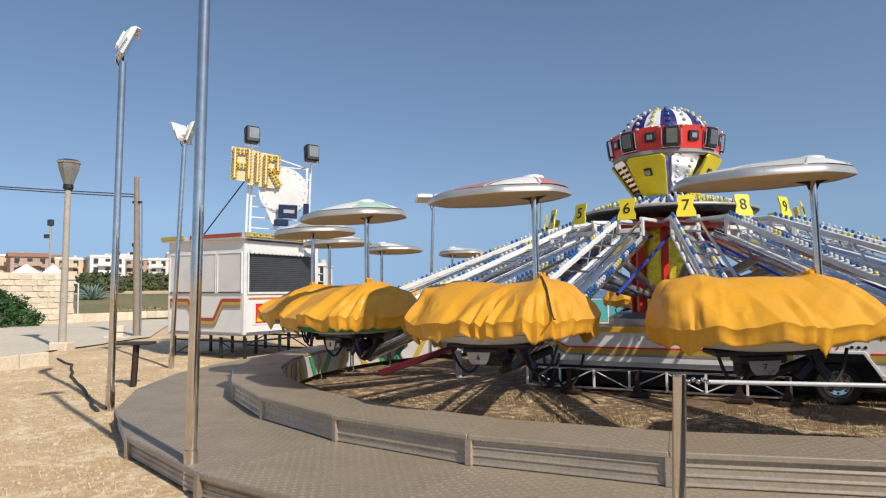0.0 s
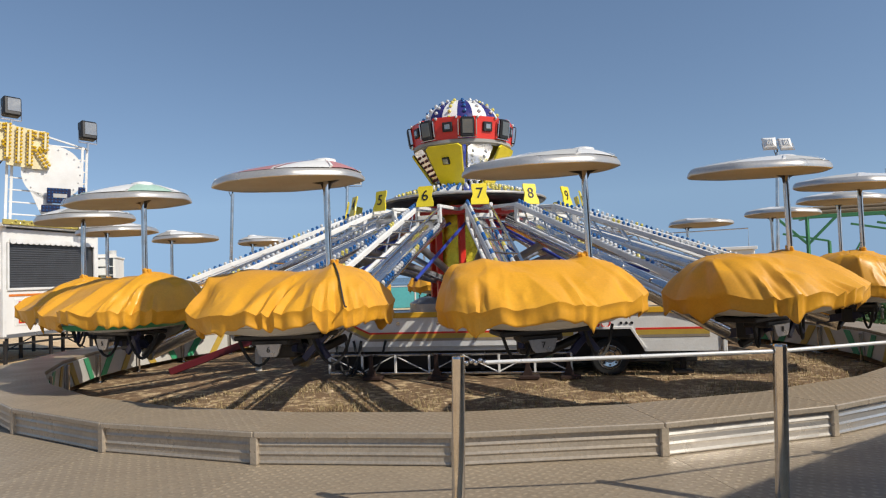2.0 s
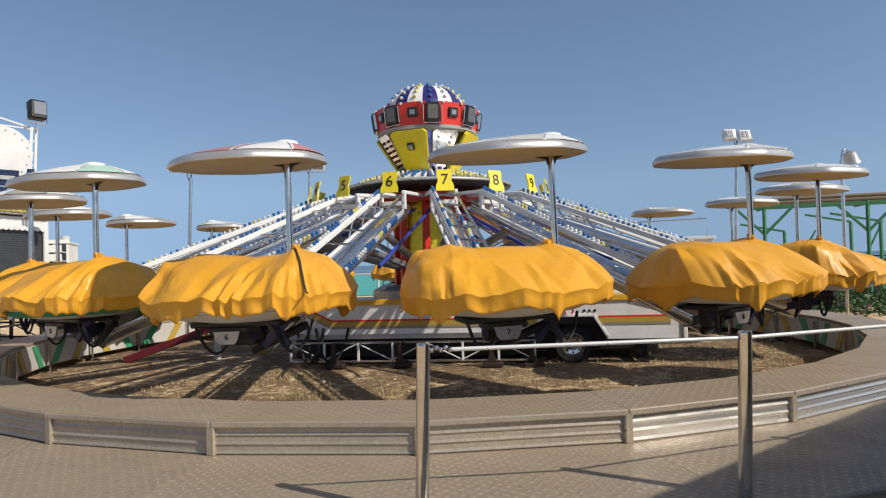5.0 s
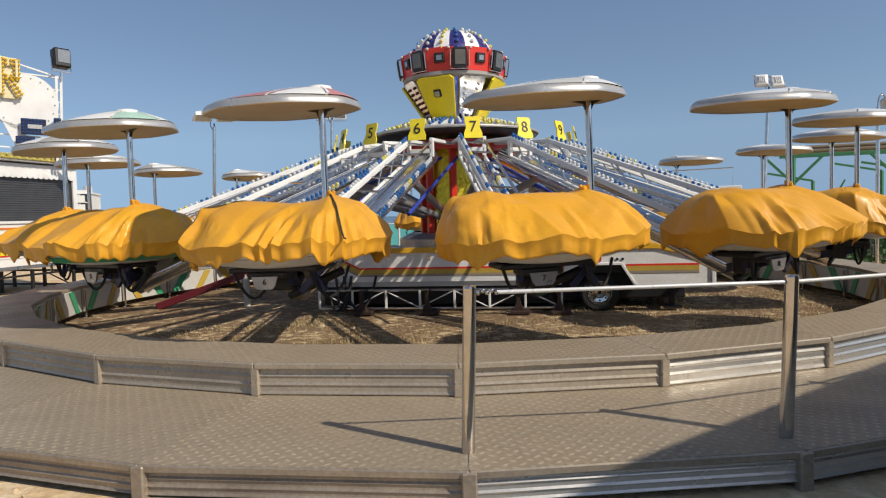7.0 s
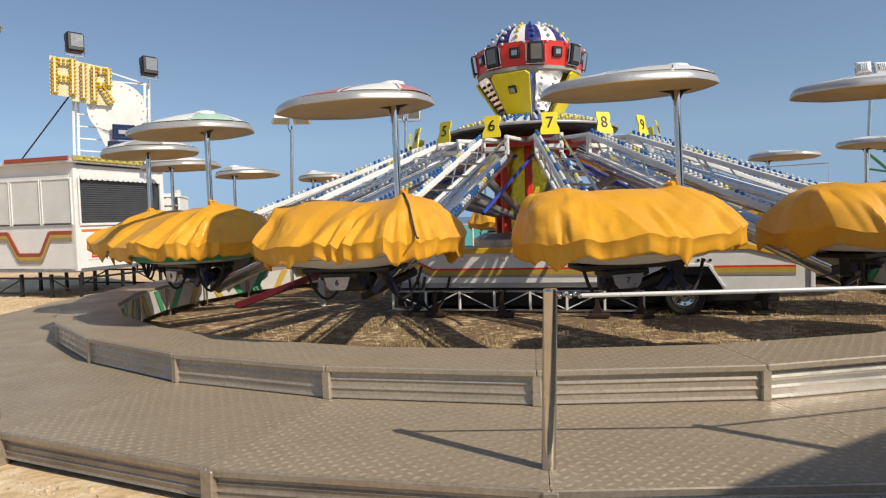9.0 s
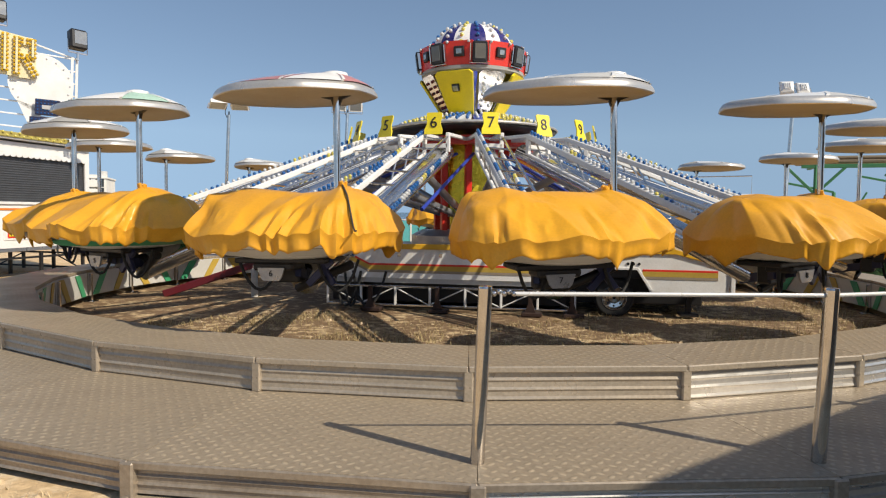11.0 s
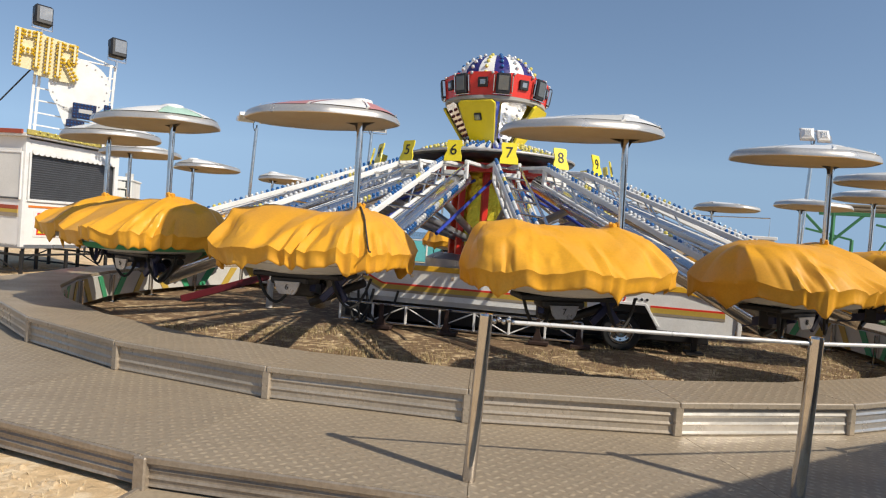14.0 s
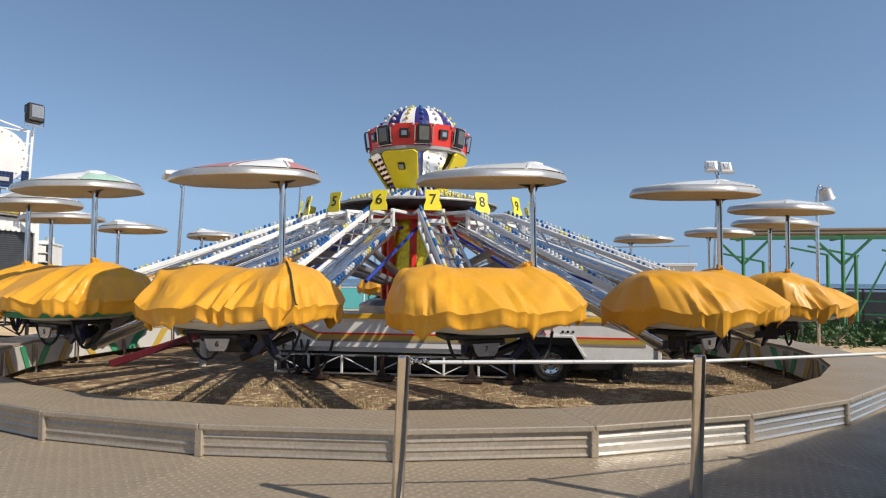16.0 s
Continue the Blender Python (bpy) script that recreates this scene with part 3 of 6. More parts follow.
    # red crown: eight panels, eight flood lamps
    part("crown_core", Geo().lathe([(0.86, 4.40), (0.90, 4.44), (0.90, 4.80), (0.78, 4.86)], 16), M_RED, t)
    for k in range(8):
        a = PH7 - 27 + 45 * k
        ca, sa_ = math.cos(radians(a)), math.sin(radians(a))
        mm = pose(0.92 * ca, 0.92 * sa_, 4.43, 6, 0, a + 90)
        poly = [(-0.30, 0.0), (0.30, 0.0), (0.36, 0.1), (0.33, 0.34), (0.26, 0.42), (-0.26, 0.42), (-0.33, 0.34), (-0.36, 0.1)]
        p = part("crown_panel", Geo().prism(poly, 0.07), M_RED, t, "red scalloped panel", m=mm)
        part("spot_lamp", Geo().box((0.02, -0.05, 0.23), (0.19, 0.06, 0.18), 0.012), M_BLACK, p)
        part("lamp_glass", Geo().box((0.02, -0.084, 0.23), (0.10, 0.012, 0.09), 0.004), M_LENS, p)
        g = Geo()
        for x, z in ((-0.33, 0.06), (0.33, 0.06), (-0.2, 0.40), (0.2, 0.40)):
            g.ball((x, -0.05, z), 0.03, 8, 5)
        part("bulb", g, M_BCLR, p, smooth=True)
        a += 22.5
        ca, sa_ = math.cos(radians(a)), math.sin(radians(a))
        f = part("flood_lamp", Geo().box((0, 0, 0), (0.26, 0.10, 0.37), 0.02), M_BLACK, t, "black flood lamp", m=pose(1.03 * ca, 1.03 * sa_, 4.63, 8, 0, a + 90))
        part("lamp_glass", Geo().box((0, -0.055, 0.01), (0.19, 0.012, 0.26), 0.004), M_LAMPGREY, f)
        part("bracket", Geo().bar((-0.17, 0, -0.15), (-0.17, 0, 0.15), 0.02, 0.05).bar((0.17, 0, -0.15), (0.17, 0, 0.15), 0.02, 0.05).bar((-0.18, 0, -0.19), (0.18, 0, -0.19), 0.04, 0.02), M_STEEL, f)
    # striped dome with bulbs
    prof = [(0.79 * math.cos(radians(x)), 4.80 + 0.57 * math.sin(radians(x))) for x in range(0, 91, 9)]
    prof[-1] = (0.004, prof[-1][1])
    for k in range(16):
        a0 = PH7 + 22.5 * k - 16
        part("dome_stripe", Geo().lathe(prof, 4, a0, a0 + 22.5), M_DOMEBLUE if k % 2 == 0 else M_WHITE, t, "blue stripe" if k % 2 == 0 else "white stripe", smooth=True)
        g = Geo()
        for e in (8, 21, 34, 47, 60):
            a = radians(a0 + 11.25)
            r, z = 0.805 * math.cos(radians(e)), 4.80 + 0.585 * math.sin(radians(e))
            g.ball((r * math.cos(a), r * math.sin(a), z), 0.038, 8, 5)
        part("bulb", g, (M_BBLUE, M_BCLR, M_BCLR, M_BYEL)[k % 4], t, smooth=True)
    return t


tower = build_tower()


# ---- arms ----
def build_arm():
    """Local: the axis at the origin, outwards along -y."""
    t = thing("ride_arm", "white and silver sloping ride arm with rows of bulbs", "", "arms of the ride")
    for z0, z1, w_ in ((3.04, 1.66, 0.085), (2.74, 1.40, 0.05)):
        part("top_tube", Geo().bar((-0.2, -2.2, z0), (-0.2, -5.75, z1 + 0.06), w_, w_, 0.012), M_WHITE, t, "white box tube")
    for x in (-0.2, 0.2):
        part("link", Geo().bar((x, -0.7, 3.1), (x, -2.25, 3.04), 0.06, 0.06, 0.01), M_WHITE, t)
    part("main_tube", Geo().tube((0.0, -1.75, 2.80), (0.0, -6.5, 1.08), 0.16, 22), M_SILVER, t, "silver main tube", smooth=True)
    part("lower_tube", Geo().tube((0.24, -0.75, 2.86), (0.215, -3.5, 1.82), 0.028, 12), M_BLUE, t, "blue lower tube", smooth=True)
    part("upper_tube", Geo().bar((0.2, -2.25, 3.0), (0.2, -5.9, 1.56), 0.035, 0.045, 0.008), M_SILVER, t)
    part("yoke", Geo().bar((-0.2, -2.2, 2.74), (-0.2, -2.2, 3.06), 0.06, 0.07).bar((0.2, -2.2, 2.76), (0.2, -2.2, 3.04), 0.06, 0.07).bar((-0.2, -2.2, 2.86), (0.2, -2.2, 2.86), 0.07, 0.07), M_WHITE, t)
    part("cylinder", Geo().tube((0, -0.5, 1.75), (0, -2.7, 2.36), 0.065, 12), M_GREYTUBE, t, smooth=True)
    for k in range(7):
        f = k / 7 + 0.05
        y, z = -2.2 - 3.7 * f, 3.04 - 1.42 * f
        part("cross_brace", Geo().tube((-0.2, y, z), (0.2, y, z - 0.03), 0.016, 6), M_STEEL, t)
        if k < 3:
            part("cross_brace", Geo().tube((-0.2, y, z), (-0.2, y - 0.24, z - 0.38), 0.016, 6), M_STEEL, t)
    part("light_strip", Geo().bar((0.2, -2.3, 2.66), (0.2, -5.8, 1.28), 0.05, 0.02, 0.004), M_STEEL, t)
    sets = {0: Geo(), 1: Geo(), 2: Geo()}
    for k in range(42):
        f = (k + 0.5) / 42
        c = (0, 0, 2, 2, 0, 2, 1, 0, 2, 2)[(k // 2) % 10]
        y, z = -2.25 - 3.6 * f, 3.03 - 1.38 * f
        for x, dz in ((-0.2, 0.08), (0.2, -0.29)):
            cc = c if dz > 0 else (2, 1, 0)[c]
            sets[cc].ball((x, y, z + dz), 0.03, 8, 5)
            sets[cc].tube((x, y, z + dz - 0.05), (x, y, z + dz - 0.02), 0.022, 6)
    for c, mm in ((0, M_BBLUE), (1, M_BYEL), (2, M_BCLR)):
        tagged(part("bulb", sets[c], mm, t, ("rows of blue bulbs", "rows of yellow bulbs", "rows of clear bulbs")[c], smooth=True), kind="stuff")
    return t


def plate_poly():
    r = [(0.15, 0.0), (0.15, 0.08), (0.115, 0.17), (0.115, 0.22), (0.13, 0.27), (0.13, 0.34), (0.115, 0.36)]
    return r + [(-x, z) for x, z in r[::-1]]


arm0 = build_arm()
arm0.parent = tower
for k in range(16):
    a = PH7 - 4.2 + STEP * k
    m = pose(0, 0, 0, 0, 0, a + 90)
    if k == 0:
        arm0.matrix_basis = m
    else:
        copy_thing(arm0, m)
for k in range(16):
    n = (k + 6) % 16 + 1
    a = PH7 - 4.2 + STEP * k
    m = pose(0, 0, 0, 0, 0, a + 90) @ pose(0.0, -2.37, 3.03, -12, 0, 0)
    p = thing("number_sign", f"yellow plate with the black number {n}", "", "number plates", m=m)
    p.parent = tower
    part("plate", Geo().prism(plate_poly(), 0.02), M_YELLOW, p)
    words(str(n), 0.26 if n < 10 else 0.2, 0.004, M_BLACK, p, pose(0, -0.015, 0.185, 90, 0, 0), "numeral")


# ---- cars ----
ACCENT = {5: M_MINT, 6: M_PINK, 7: M_PANELGREY, 4: M_CREAM, 8: M_PANELGREY, 9: M_PANELGREY}
CENTRE, SHADE = (-0.48, 0.06), (-0.43, 0.06)
SWAY = {7: 1.8, 8: 1.6, 6: 1.2, 5: 0.6, 4: 0.6, 9: 1.2}


def car_pose(k):
    n = (k + 6) % 16 + 1
    a = PH7 + STEP * k
    return pose(CX + R_CAR * math.cos(radians(a)), CY + R_CAR * math.sin(radians(a)), 1.5, 0, -SWAY.get(n, 0.8 * ((n * 7) % 4 - 1)), a + 90) @ pose(0, 0, -1.5)


def build_car(accent):
    """Local: the pole at the origin, x along the ring, y towards the axis."""
    t = thing("ride_car", "white saucer ride car with a pole and round canopy", "ride car", "cars of the ride")
    ox, oy = CENTRE
    o = Matrix.Translation((ox, oy, 0))
    prof = [(0.01, 1.335), (0.40, 1.34), (0.66, 1.385), (0.79, 1.445), (0.825, 1.50), (0.79, 1.555), (0.6, 1.59)]
    part("body", Geo().lathe(prof, 40, m=o), M_WHITE, t, "white saucer-shaped shell", smooth=True)
    part("trim_band", Geo().lathe([(0.67, 1.382), (0.77, 1.426), (0.803, 1.448), (0.79, 1.458)], 40, m=o), M_GREEN if accent is M_MINT else M_PANELGREY, t, smooth=True)
    part("seat_back", Geo().box((ox, oy, 1.62), (0.8, 0.5, 0.24), 0.08), M_WHITE, t)
    part("pole", Geo().tube((0, 0, 1.6), (0.012, 0, 2.96), 0.033, 14), M_STEEL, t, "steel canopy pole", smooth=True)
    part("pole_flange", Geo().prism([(-0.26, 0.05), (0.2, 0.05), (0.06, 0.0), (0.03, -0.06), (-0.03, -0.06), (-0.05, 0.0)], 0.03, Matrix.Translation((0.01, 0, 2.845))), M_BLACK, t)
    cm = pose(SHADE[0], SHADE[1], 2.885, 2.2, 0.0, 0)
    px, py = -SHADE[0], -SHADE[1]

    def ring(prof, n=64, a0=0.0, a1=360.0):
        """A turned shape whose plan is a rounded octagon, longer along the ring than across."""
        g = Geo().lathe(prof, n, a0, a1)
        out = []
        for x, y, z in g.v:
            th, r = math.atan2(y, x), math.hypot(x, y)
            oct_ = 0.962 / math.cos((th + math.pi / 8) % (math.pi / 4) - math.pi / 8)
            k = 0.45 + 0.55 * min(oct_, 1.03)
            f = max(0.0, 1 - r / EDGE) if z > 0.084 else 0.0
            out.append((x * k + px * f, y * k * 0.9 + py * f, z))
        g.v = out
        return g
    EDGE = 0.79
    part("canopy", ring([(0.01, -0.012), (0.3, -0.012), (0.55, -0.008), (EDGE - 0.05, 0.0), (EDGE - 0.012, 0.004)]), M_CREAM, t, "canopy underside, greyed for its shade", smooth=True, m=cm)
    part("canopy_rim", ring([(EDGE - 0.014, 0.0), (EDGE, 0.006), (EDGE, 0.024), (EDGE - 0.008, 0.045), (EDGE - 0.03, 0.075), (EDGE - 0.06, 0.084)]), M_RIM, t, "silver canopy rim", smooth=55, m=cm)
    for k in range(8):
        a0 = 45 * k + 12
        part("canopy_panel", ring([(EDGE - 0.052, 0.085), (0.6, 0.125), (0.4, 0.165), (0.2, 0.195), (0.06, 0.21)], 6, a0, a0 + 45), accent if k % 2 else M_WHITE, t, smooth=True, m=cm)
        rib = ring([(EDGE - 0.04, 0.08), (EDGE - 0.045, 0.1), (0.6, 0.138), (0.4, 0.177), (0.2, 0.207), (0.05, 0.221), (0.04, 0.2)], 1, a0 - 1.2, a0 + 1.2)
        part("rib", rib, M_WHITE, t, m=cm)
    part("finial", Geo().lathe([(0.13, 0.18), (0.12, 0.21), (0.06, 0.226), (0.01, 0.23)], 16, m=Matrix.Translation((px, py, 0))), M_WHITE, t, smooth=True, m=cm)
    # carrier below
    part("underframe", Geo().box((ox - 0.05, oy, 1.315), (0.95, 0.5, 0.05), 0.012), M_BLACK, t, "black steel underframe")
    for x0, x1 in ((0.44, 0.20), (0.30, 0.46)):
        part("hinge_strut", Geo().bar((ox + x0, oy - 0.12, 1.32), (ox + x1, oy - 0.14, 1.08), 0.04, 0.07), M_NAVY, t, "dark blue hinged strut")
    part("ram", Geo().tube((ox + 0.55, oy + 0.1, 1.26), (ox - 0.1, oy + 0.25, 1.0), 0.045, 12), M_BLACK, t, smooth=True)
    part("carrier", Geo().box((ox - 0.12, oy - 0.1, 1.26), (0.42, 0.3, 0.08), 0.02).box((ox - 0.12, oy + 0.1, 1.18), (0.3, 0.16, 0.2), 0.02), M_BLACK, t)
    part("carrier_arm", Geo().bar((ox - 0.28, oy - 0.05, 1.2), (ox - 0.05, oy + 0.5, 1.08), 0.06, 0.1).bar((ox + 0.05, oy - 0.05, 1.2), (ox - 0.05, oy + 0.5, 1.08), 0.06, 0.1), M_NAVY, t, "dark blue steel carrier")
    part("bracket_plate", Geo().prism([(-0.14, 0.0), (0.14, 0.0), (0.11, -0.09), (0.08, -0.125), (-0.08, -0.125), (-0.11, -0.09)], 0.02, Matrix.Translation((ox - 0.12, oy - 0.27, 1.25))), M_GREYTUBE, t)
    for x in (-0.5, 0.32):
        pts = [(ox + x + 0.045 * k, oy - 0.2 + 0.02 * k, 1.32 - 0.3 * math.sin(math.pi * k / 8) ** 0.8) for k in range(9)]
        part("hose", Geo().path(pts, 0.016, 6), M_RUBBER, t, "black rubber hose")
    return t


protos, cars = {}, []
for k in range(16):
    n = (k + 6) % 16 + 1
    m = car_pose(k)
    acc = ACCENT.get(n, (M_PANELGREY, M_CREAM)[k % 2])
    if acc not in protos:
        protos[acc] = build_car(acc)
        protos[acc].matrix_basis = m
        cars.append((n, protos[acc]))
    else:
        cars.append((n, copy_thing(protos[acc], m)))
for n, car in cars:
    words(str(n), 0.08, 0.003, M_BLACK, car, pose(CENTRE[0] - 0.12, CENTRE[1] - 0.285, 1.195, 90, 0, 0), "numeral")


# ---- tarpaulins ----
SX, SY, PW = 1.0, 0.90, 2.6       # the covered car's plan


def drape(seed, left=0.0, n=400, rows=24, hang=7):
    """A stiff sheet drawn taut from the seat backs to the car's rim, creased, bunched and hanging below it."""
    rnd = random.Random(seed)
    off = rnd.uniform(0, 60)
    ridge = [(-0.72, 1.985 + left), (-0.52, 2.025 + left), (-0.3, 1.985 + left * 0.5 + rnd.uniform(-0.02, 0.02)), (0.05, 1.975 + rnd.uniform(-0.015, 0.03)), (0.36, 1.985), (0.47, 2.03), (0.55, 2.0), (0.72, 1.92)]

    def ridge_z(x):
        x = min(max(x, ridge[0][0]), ridge[-1][0])
        for (x0, z0), (x1, z1) in zip(ridge, ridge[1:]):
            if x <= x1:
                return z0 + (z1 - z0) * (x - x0) / (x1 - x0)
        return ridge[-1][1]

    def turn(a, b):
        return (a - b + math.pi) % (2 * math.pi) - math.pi
    # creases: bearing, height, breadth, where along the slope they begin, how they slant
    folds = []
    for k in range(8):
        folds.append((6.283 * (k + rnd.uniform(-0.45, 0.45)) / 8, rnd.uniform(0.03, 0.065), rnd.uniform(0.14, 0.32), rnd.uniform(-0.3, 0.3), rnd.uniform(-0.3, 0.3)))
    for c, m in ((rnd.uniform(-0.75, -0.35), 5), (rnd.uniform(3.6, 4.1), 3), (rnd.uniform(1.0, 2.2), 4), (rnd.uniform(-1.7, -1.3), 2)):
        for k in range(m):
            folds.append((c + 0.13 * (k - m / 2) + rnd.uniform(-0.03, 0.03), rnd.uniform(0.03, 0.055), rnd.uniform(0.06, 0.1), rnd.uniform(0.25, 0.7), rnd.uniform(-0.12, 0.12)))
    slants = [(rnd.uniform(0, 6.28), rnd.uniform(0.35, 0.7), rnd.uniform(-1.1, 1.1), rnd.uniform(0.025, 0.045)) for _ in range(9)]
    pockets = [(rnd.uniform(0, 6.28), rnd.uniform(0.55, 0.85), rnd.uniform(0.12, 0.22), rnd.uniform(0.02, 0.035)) for _ in range(7)]
    drops = [(6.283 * (k + rnd.uniform(-0.45, 0.45)) / 6, rnd.uniform(0.05, 0.14), rnd.uniform(0.05, 0.17)) for k in range(6)]

    def lift(th, u):
        """How far the sheet stands off its taut shape."""
        d = 0.0
        for a, h, w_, u0, sl in folds:
            g = abs(turn(th, a + sl * (u - 0.8))) / w_
            if g < 2.2 and u > u0:
                d += h * smooth01(u0, u0 + 0.5, u) * (max(0.0, 1 - g) - 0.4 * max(0.0, 1 - abs(g - 1.1) / 1.1))
        for a, uc, sl, h in slants:         # creases that run across the slope
            e = turn(th, a)
            if abs(e) < 0.5:
                d += h * max(0.0, 1 - abs(u - uc - sl * e) / 0.2) * (1 - abs(e) / 0.5)
        for a, uc, w_, h in pockets:
            g = max(abs(turn(th, a)) / w_, abs(u - uc) / 0.22)
            d -= h * max(0.0, 1 - g)
        c, s_ = math.cos(th), math.sin(th)
        d += 0.022 * noise.noise((1.6 * c + off, 1.6 * s_, 1.4 * u)) + 0.010 * noise.noise((4 * c, 4 * s_ + off, 4 * u))
        w = noise.noise((3.2 * c + off, 3.2 * s_, 3.0 * u + off))
        return d * min(1.0, 0.25 + u) + 0.012 * max(0.0, 1 - abs(w) / 0.09) * smooth01(0.0, 0.3, noise.noise((2 * c, 2 * s_, u + off)))
    vs = []
    total = 4 + rows + hang
    for i in range(n):
        th = 2 * math.pi * i / n
        c, s_ = math.cos(th), math.sin(th)
        q = (abs(c / SX) ** PW + abs(s_ / SY) ** PW) ** (-1 / PW) * (1 + 0.02 * noise.noise((1.5 * c + off, 1.5 * s_, 0)))
        rx, ry = q * c, q * s_
        kx, ky = (0.76 if c < 0 else 0.63) * math.copysign(abs(c) ** 0.8, c), 0.10 * s_ + 0.02
        out = Vector((c * 0.6, s_ * 0.6, 0.75)).normalized()
        zr = 1.585 + 0.022 * noise.noise((2 * c, 2 * s_ + off, 5))
        col = []
        for j in range(4):
            f = j / 4
            col.append(Vector((kx, 0.02 + (ky - 0.02) * f, ridge_z(kx) + 0.006 * (1 - f))))
        for j in range(rows):
            u = j / (rows - 1)
            p = Vector((kx + (rx - kx) * u, ky + (ry - ky) * u, 0))
            p.z = ridge_z(kx) + (zr - ridge_z(kx)) * u ** (1.3 + 1.2 * abs(c) ** 3 * (1 if c < 0 else 0.5))
            col.append(p + out * lift(th, u))
        edge, e1 = col[-1].copy(), lift(th, 1.0)
        drop = 0.15 + 0.035 * noise.noise((2.2 * c + off, 2.2 * s_, 1)) + 0.010 * noise.noise((9 * c, 9 * s_ + off, 2))
        for a, h, w_ in drops:
            drop += h * max(0.0, 1 - abs(turn(th, a)) / w_)
        for j in range(hang):
            f = (j + 1) / hang
            r = 1 - 0.012 * min(1, 3 * f) - 0.03 * f + f * (0.5 * e1 + 0.03 * noise.noise((6 * c + off, 6 * s_, f)) + 0.012 * noise.noise((14 * c, 14 * s_ + off, f)))
            col.append(Vector((edge.x * r, edge.y * r, edge.z - drop * (f ** 1.05))))
        vs += col
    fs = [(i * total + j, ((i + 1) % n) * total + j, ((i + 1) % n) * total + j + 1, i * total + j + 1) for i in range(n) for j in range(total - 1)]
    return Geo().add(vs, fs)


TALL = {7: 0.03, 8: 0.0, 5: -0.03, 6: 0.0}
SHIFT = {5: 0.06, 6: 0.05, 7: -0.07}       # covers that sit a little askew
sheets = {}
for k in range(16):
    n = (k + 6) % 16 + 1
    m = car_pose(k) @ Matrix.Translation((CENTRE[0] + SHIFT.get(n, 0.0), CENTRE[1], 0))
    c = thing("tarpaulin", "creased orange tarpaulin draped over a ride car", "tarpaulin", "tarpaulins", m=m)
    kind_ = n if 4 <= n <= 9 else 4 + n % 6
    if kind_ not in sheets:
        sheets[kind_] = drape(100 + kind_, TALL.get(kind_, 0.0)).mesh("sheet", M_TARP, 36)
    sh = part("sheet", sheets[kind_], None, c)
    so = sh.modifiers.new("thickness", "SOLIDIFY")
    so.thickness = 0.006
    # knot round the pole
    g = Geo()
    rnd = random.Random(n)
    for j in range(5):
        a1 = rnd.uniform(0, 6.28)
        g.tube((0.48 + 0.02 * math.cos(a1 + 1), -0.06 + 0.02 * math.sin(a1 + 1), 1.99), (0.48 + 0.045 * math.cos(a1), -0.06 + 0.045 * math.sin(a1), 2.045 + rnd.uniform(0, 0.03)), 0.032, 7, 0.016)
    part("knot", g, M_TARP, c, "gathered knot at the pole")
    if n == 6:
        pts = []
        for k2 in range(10):
            xt, yt = 0.50 + 0.042 * k2, -0.1 - 0.072 * k2
            c_ = min((v.co for v in sh.data.vertices if v.co.z > 1.5), key=lambda c0: (c0.x - xt) ** 2 + (c0.y - yt) ** 2 - 0.02 * c0.z)
            pts.append(Vector((xt, yt, c_.z + 0.014)))
        part("rope", Geo().path(pts, 0.009, 6), M_TARMAC, c, "dark tie rope")


# ---- the ring-shaped deck ----
SEG_UP, SEG_UP0 = 12.0, -133.2


def wedge(r0, r1, z0, z1, gap=0.02, seg=SEG):
    """A straight-sided deck piece between two radii, its middle along -y."""
    h = radians(seg / 2)
    vs = []
    for z in (z0, z1):
        for r, s in ((r0, -1), (r0, 1), (r1, 1), (r1, -1)):
            vs.append((s * (r * math.sin(h) - gap / 2), -r * math.cos(h), z))
    return Geo().add(vs, [(3, 2, 1, 0), (4, 5, 6, 7), (0, 1, 5, 4), (1, 2, 6, 5), (2, 3, 7, 6), (3, 0, 4, 7)])


def fluted(r, z0, z1, ribs, depth=0.0105, seg=SEG):
    """Fascia between two deck posts: a flat sheet with thin horizontal ribs."""
    h = radians(seg / 2)
    half = r * math.sin(h) - 0.03
    y = -r * math.cos(h)
    prof = [(0.0, z0)]
    st = (z1 - z0) / ribs
    for k in range(ribs):
        b = z0 + k * st
        prof += [(0.0, b + st * 0.05), (-depth, b + st * 0.10), (-depth, b + st * 0.16), (0.0, b + st * 0.42), (0.002, b + st * 0.9)]
    prof.append((0.0, z1))
    vs = [(x, y + d, z) for x in (-half, half) for d, z in prof]
    n = len(prof)
    return Geo().add(vs, [(k, n + k, n + k + 1, k + 1) for k in range(n - 1)])


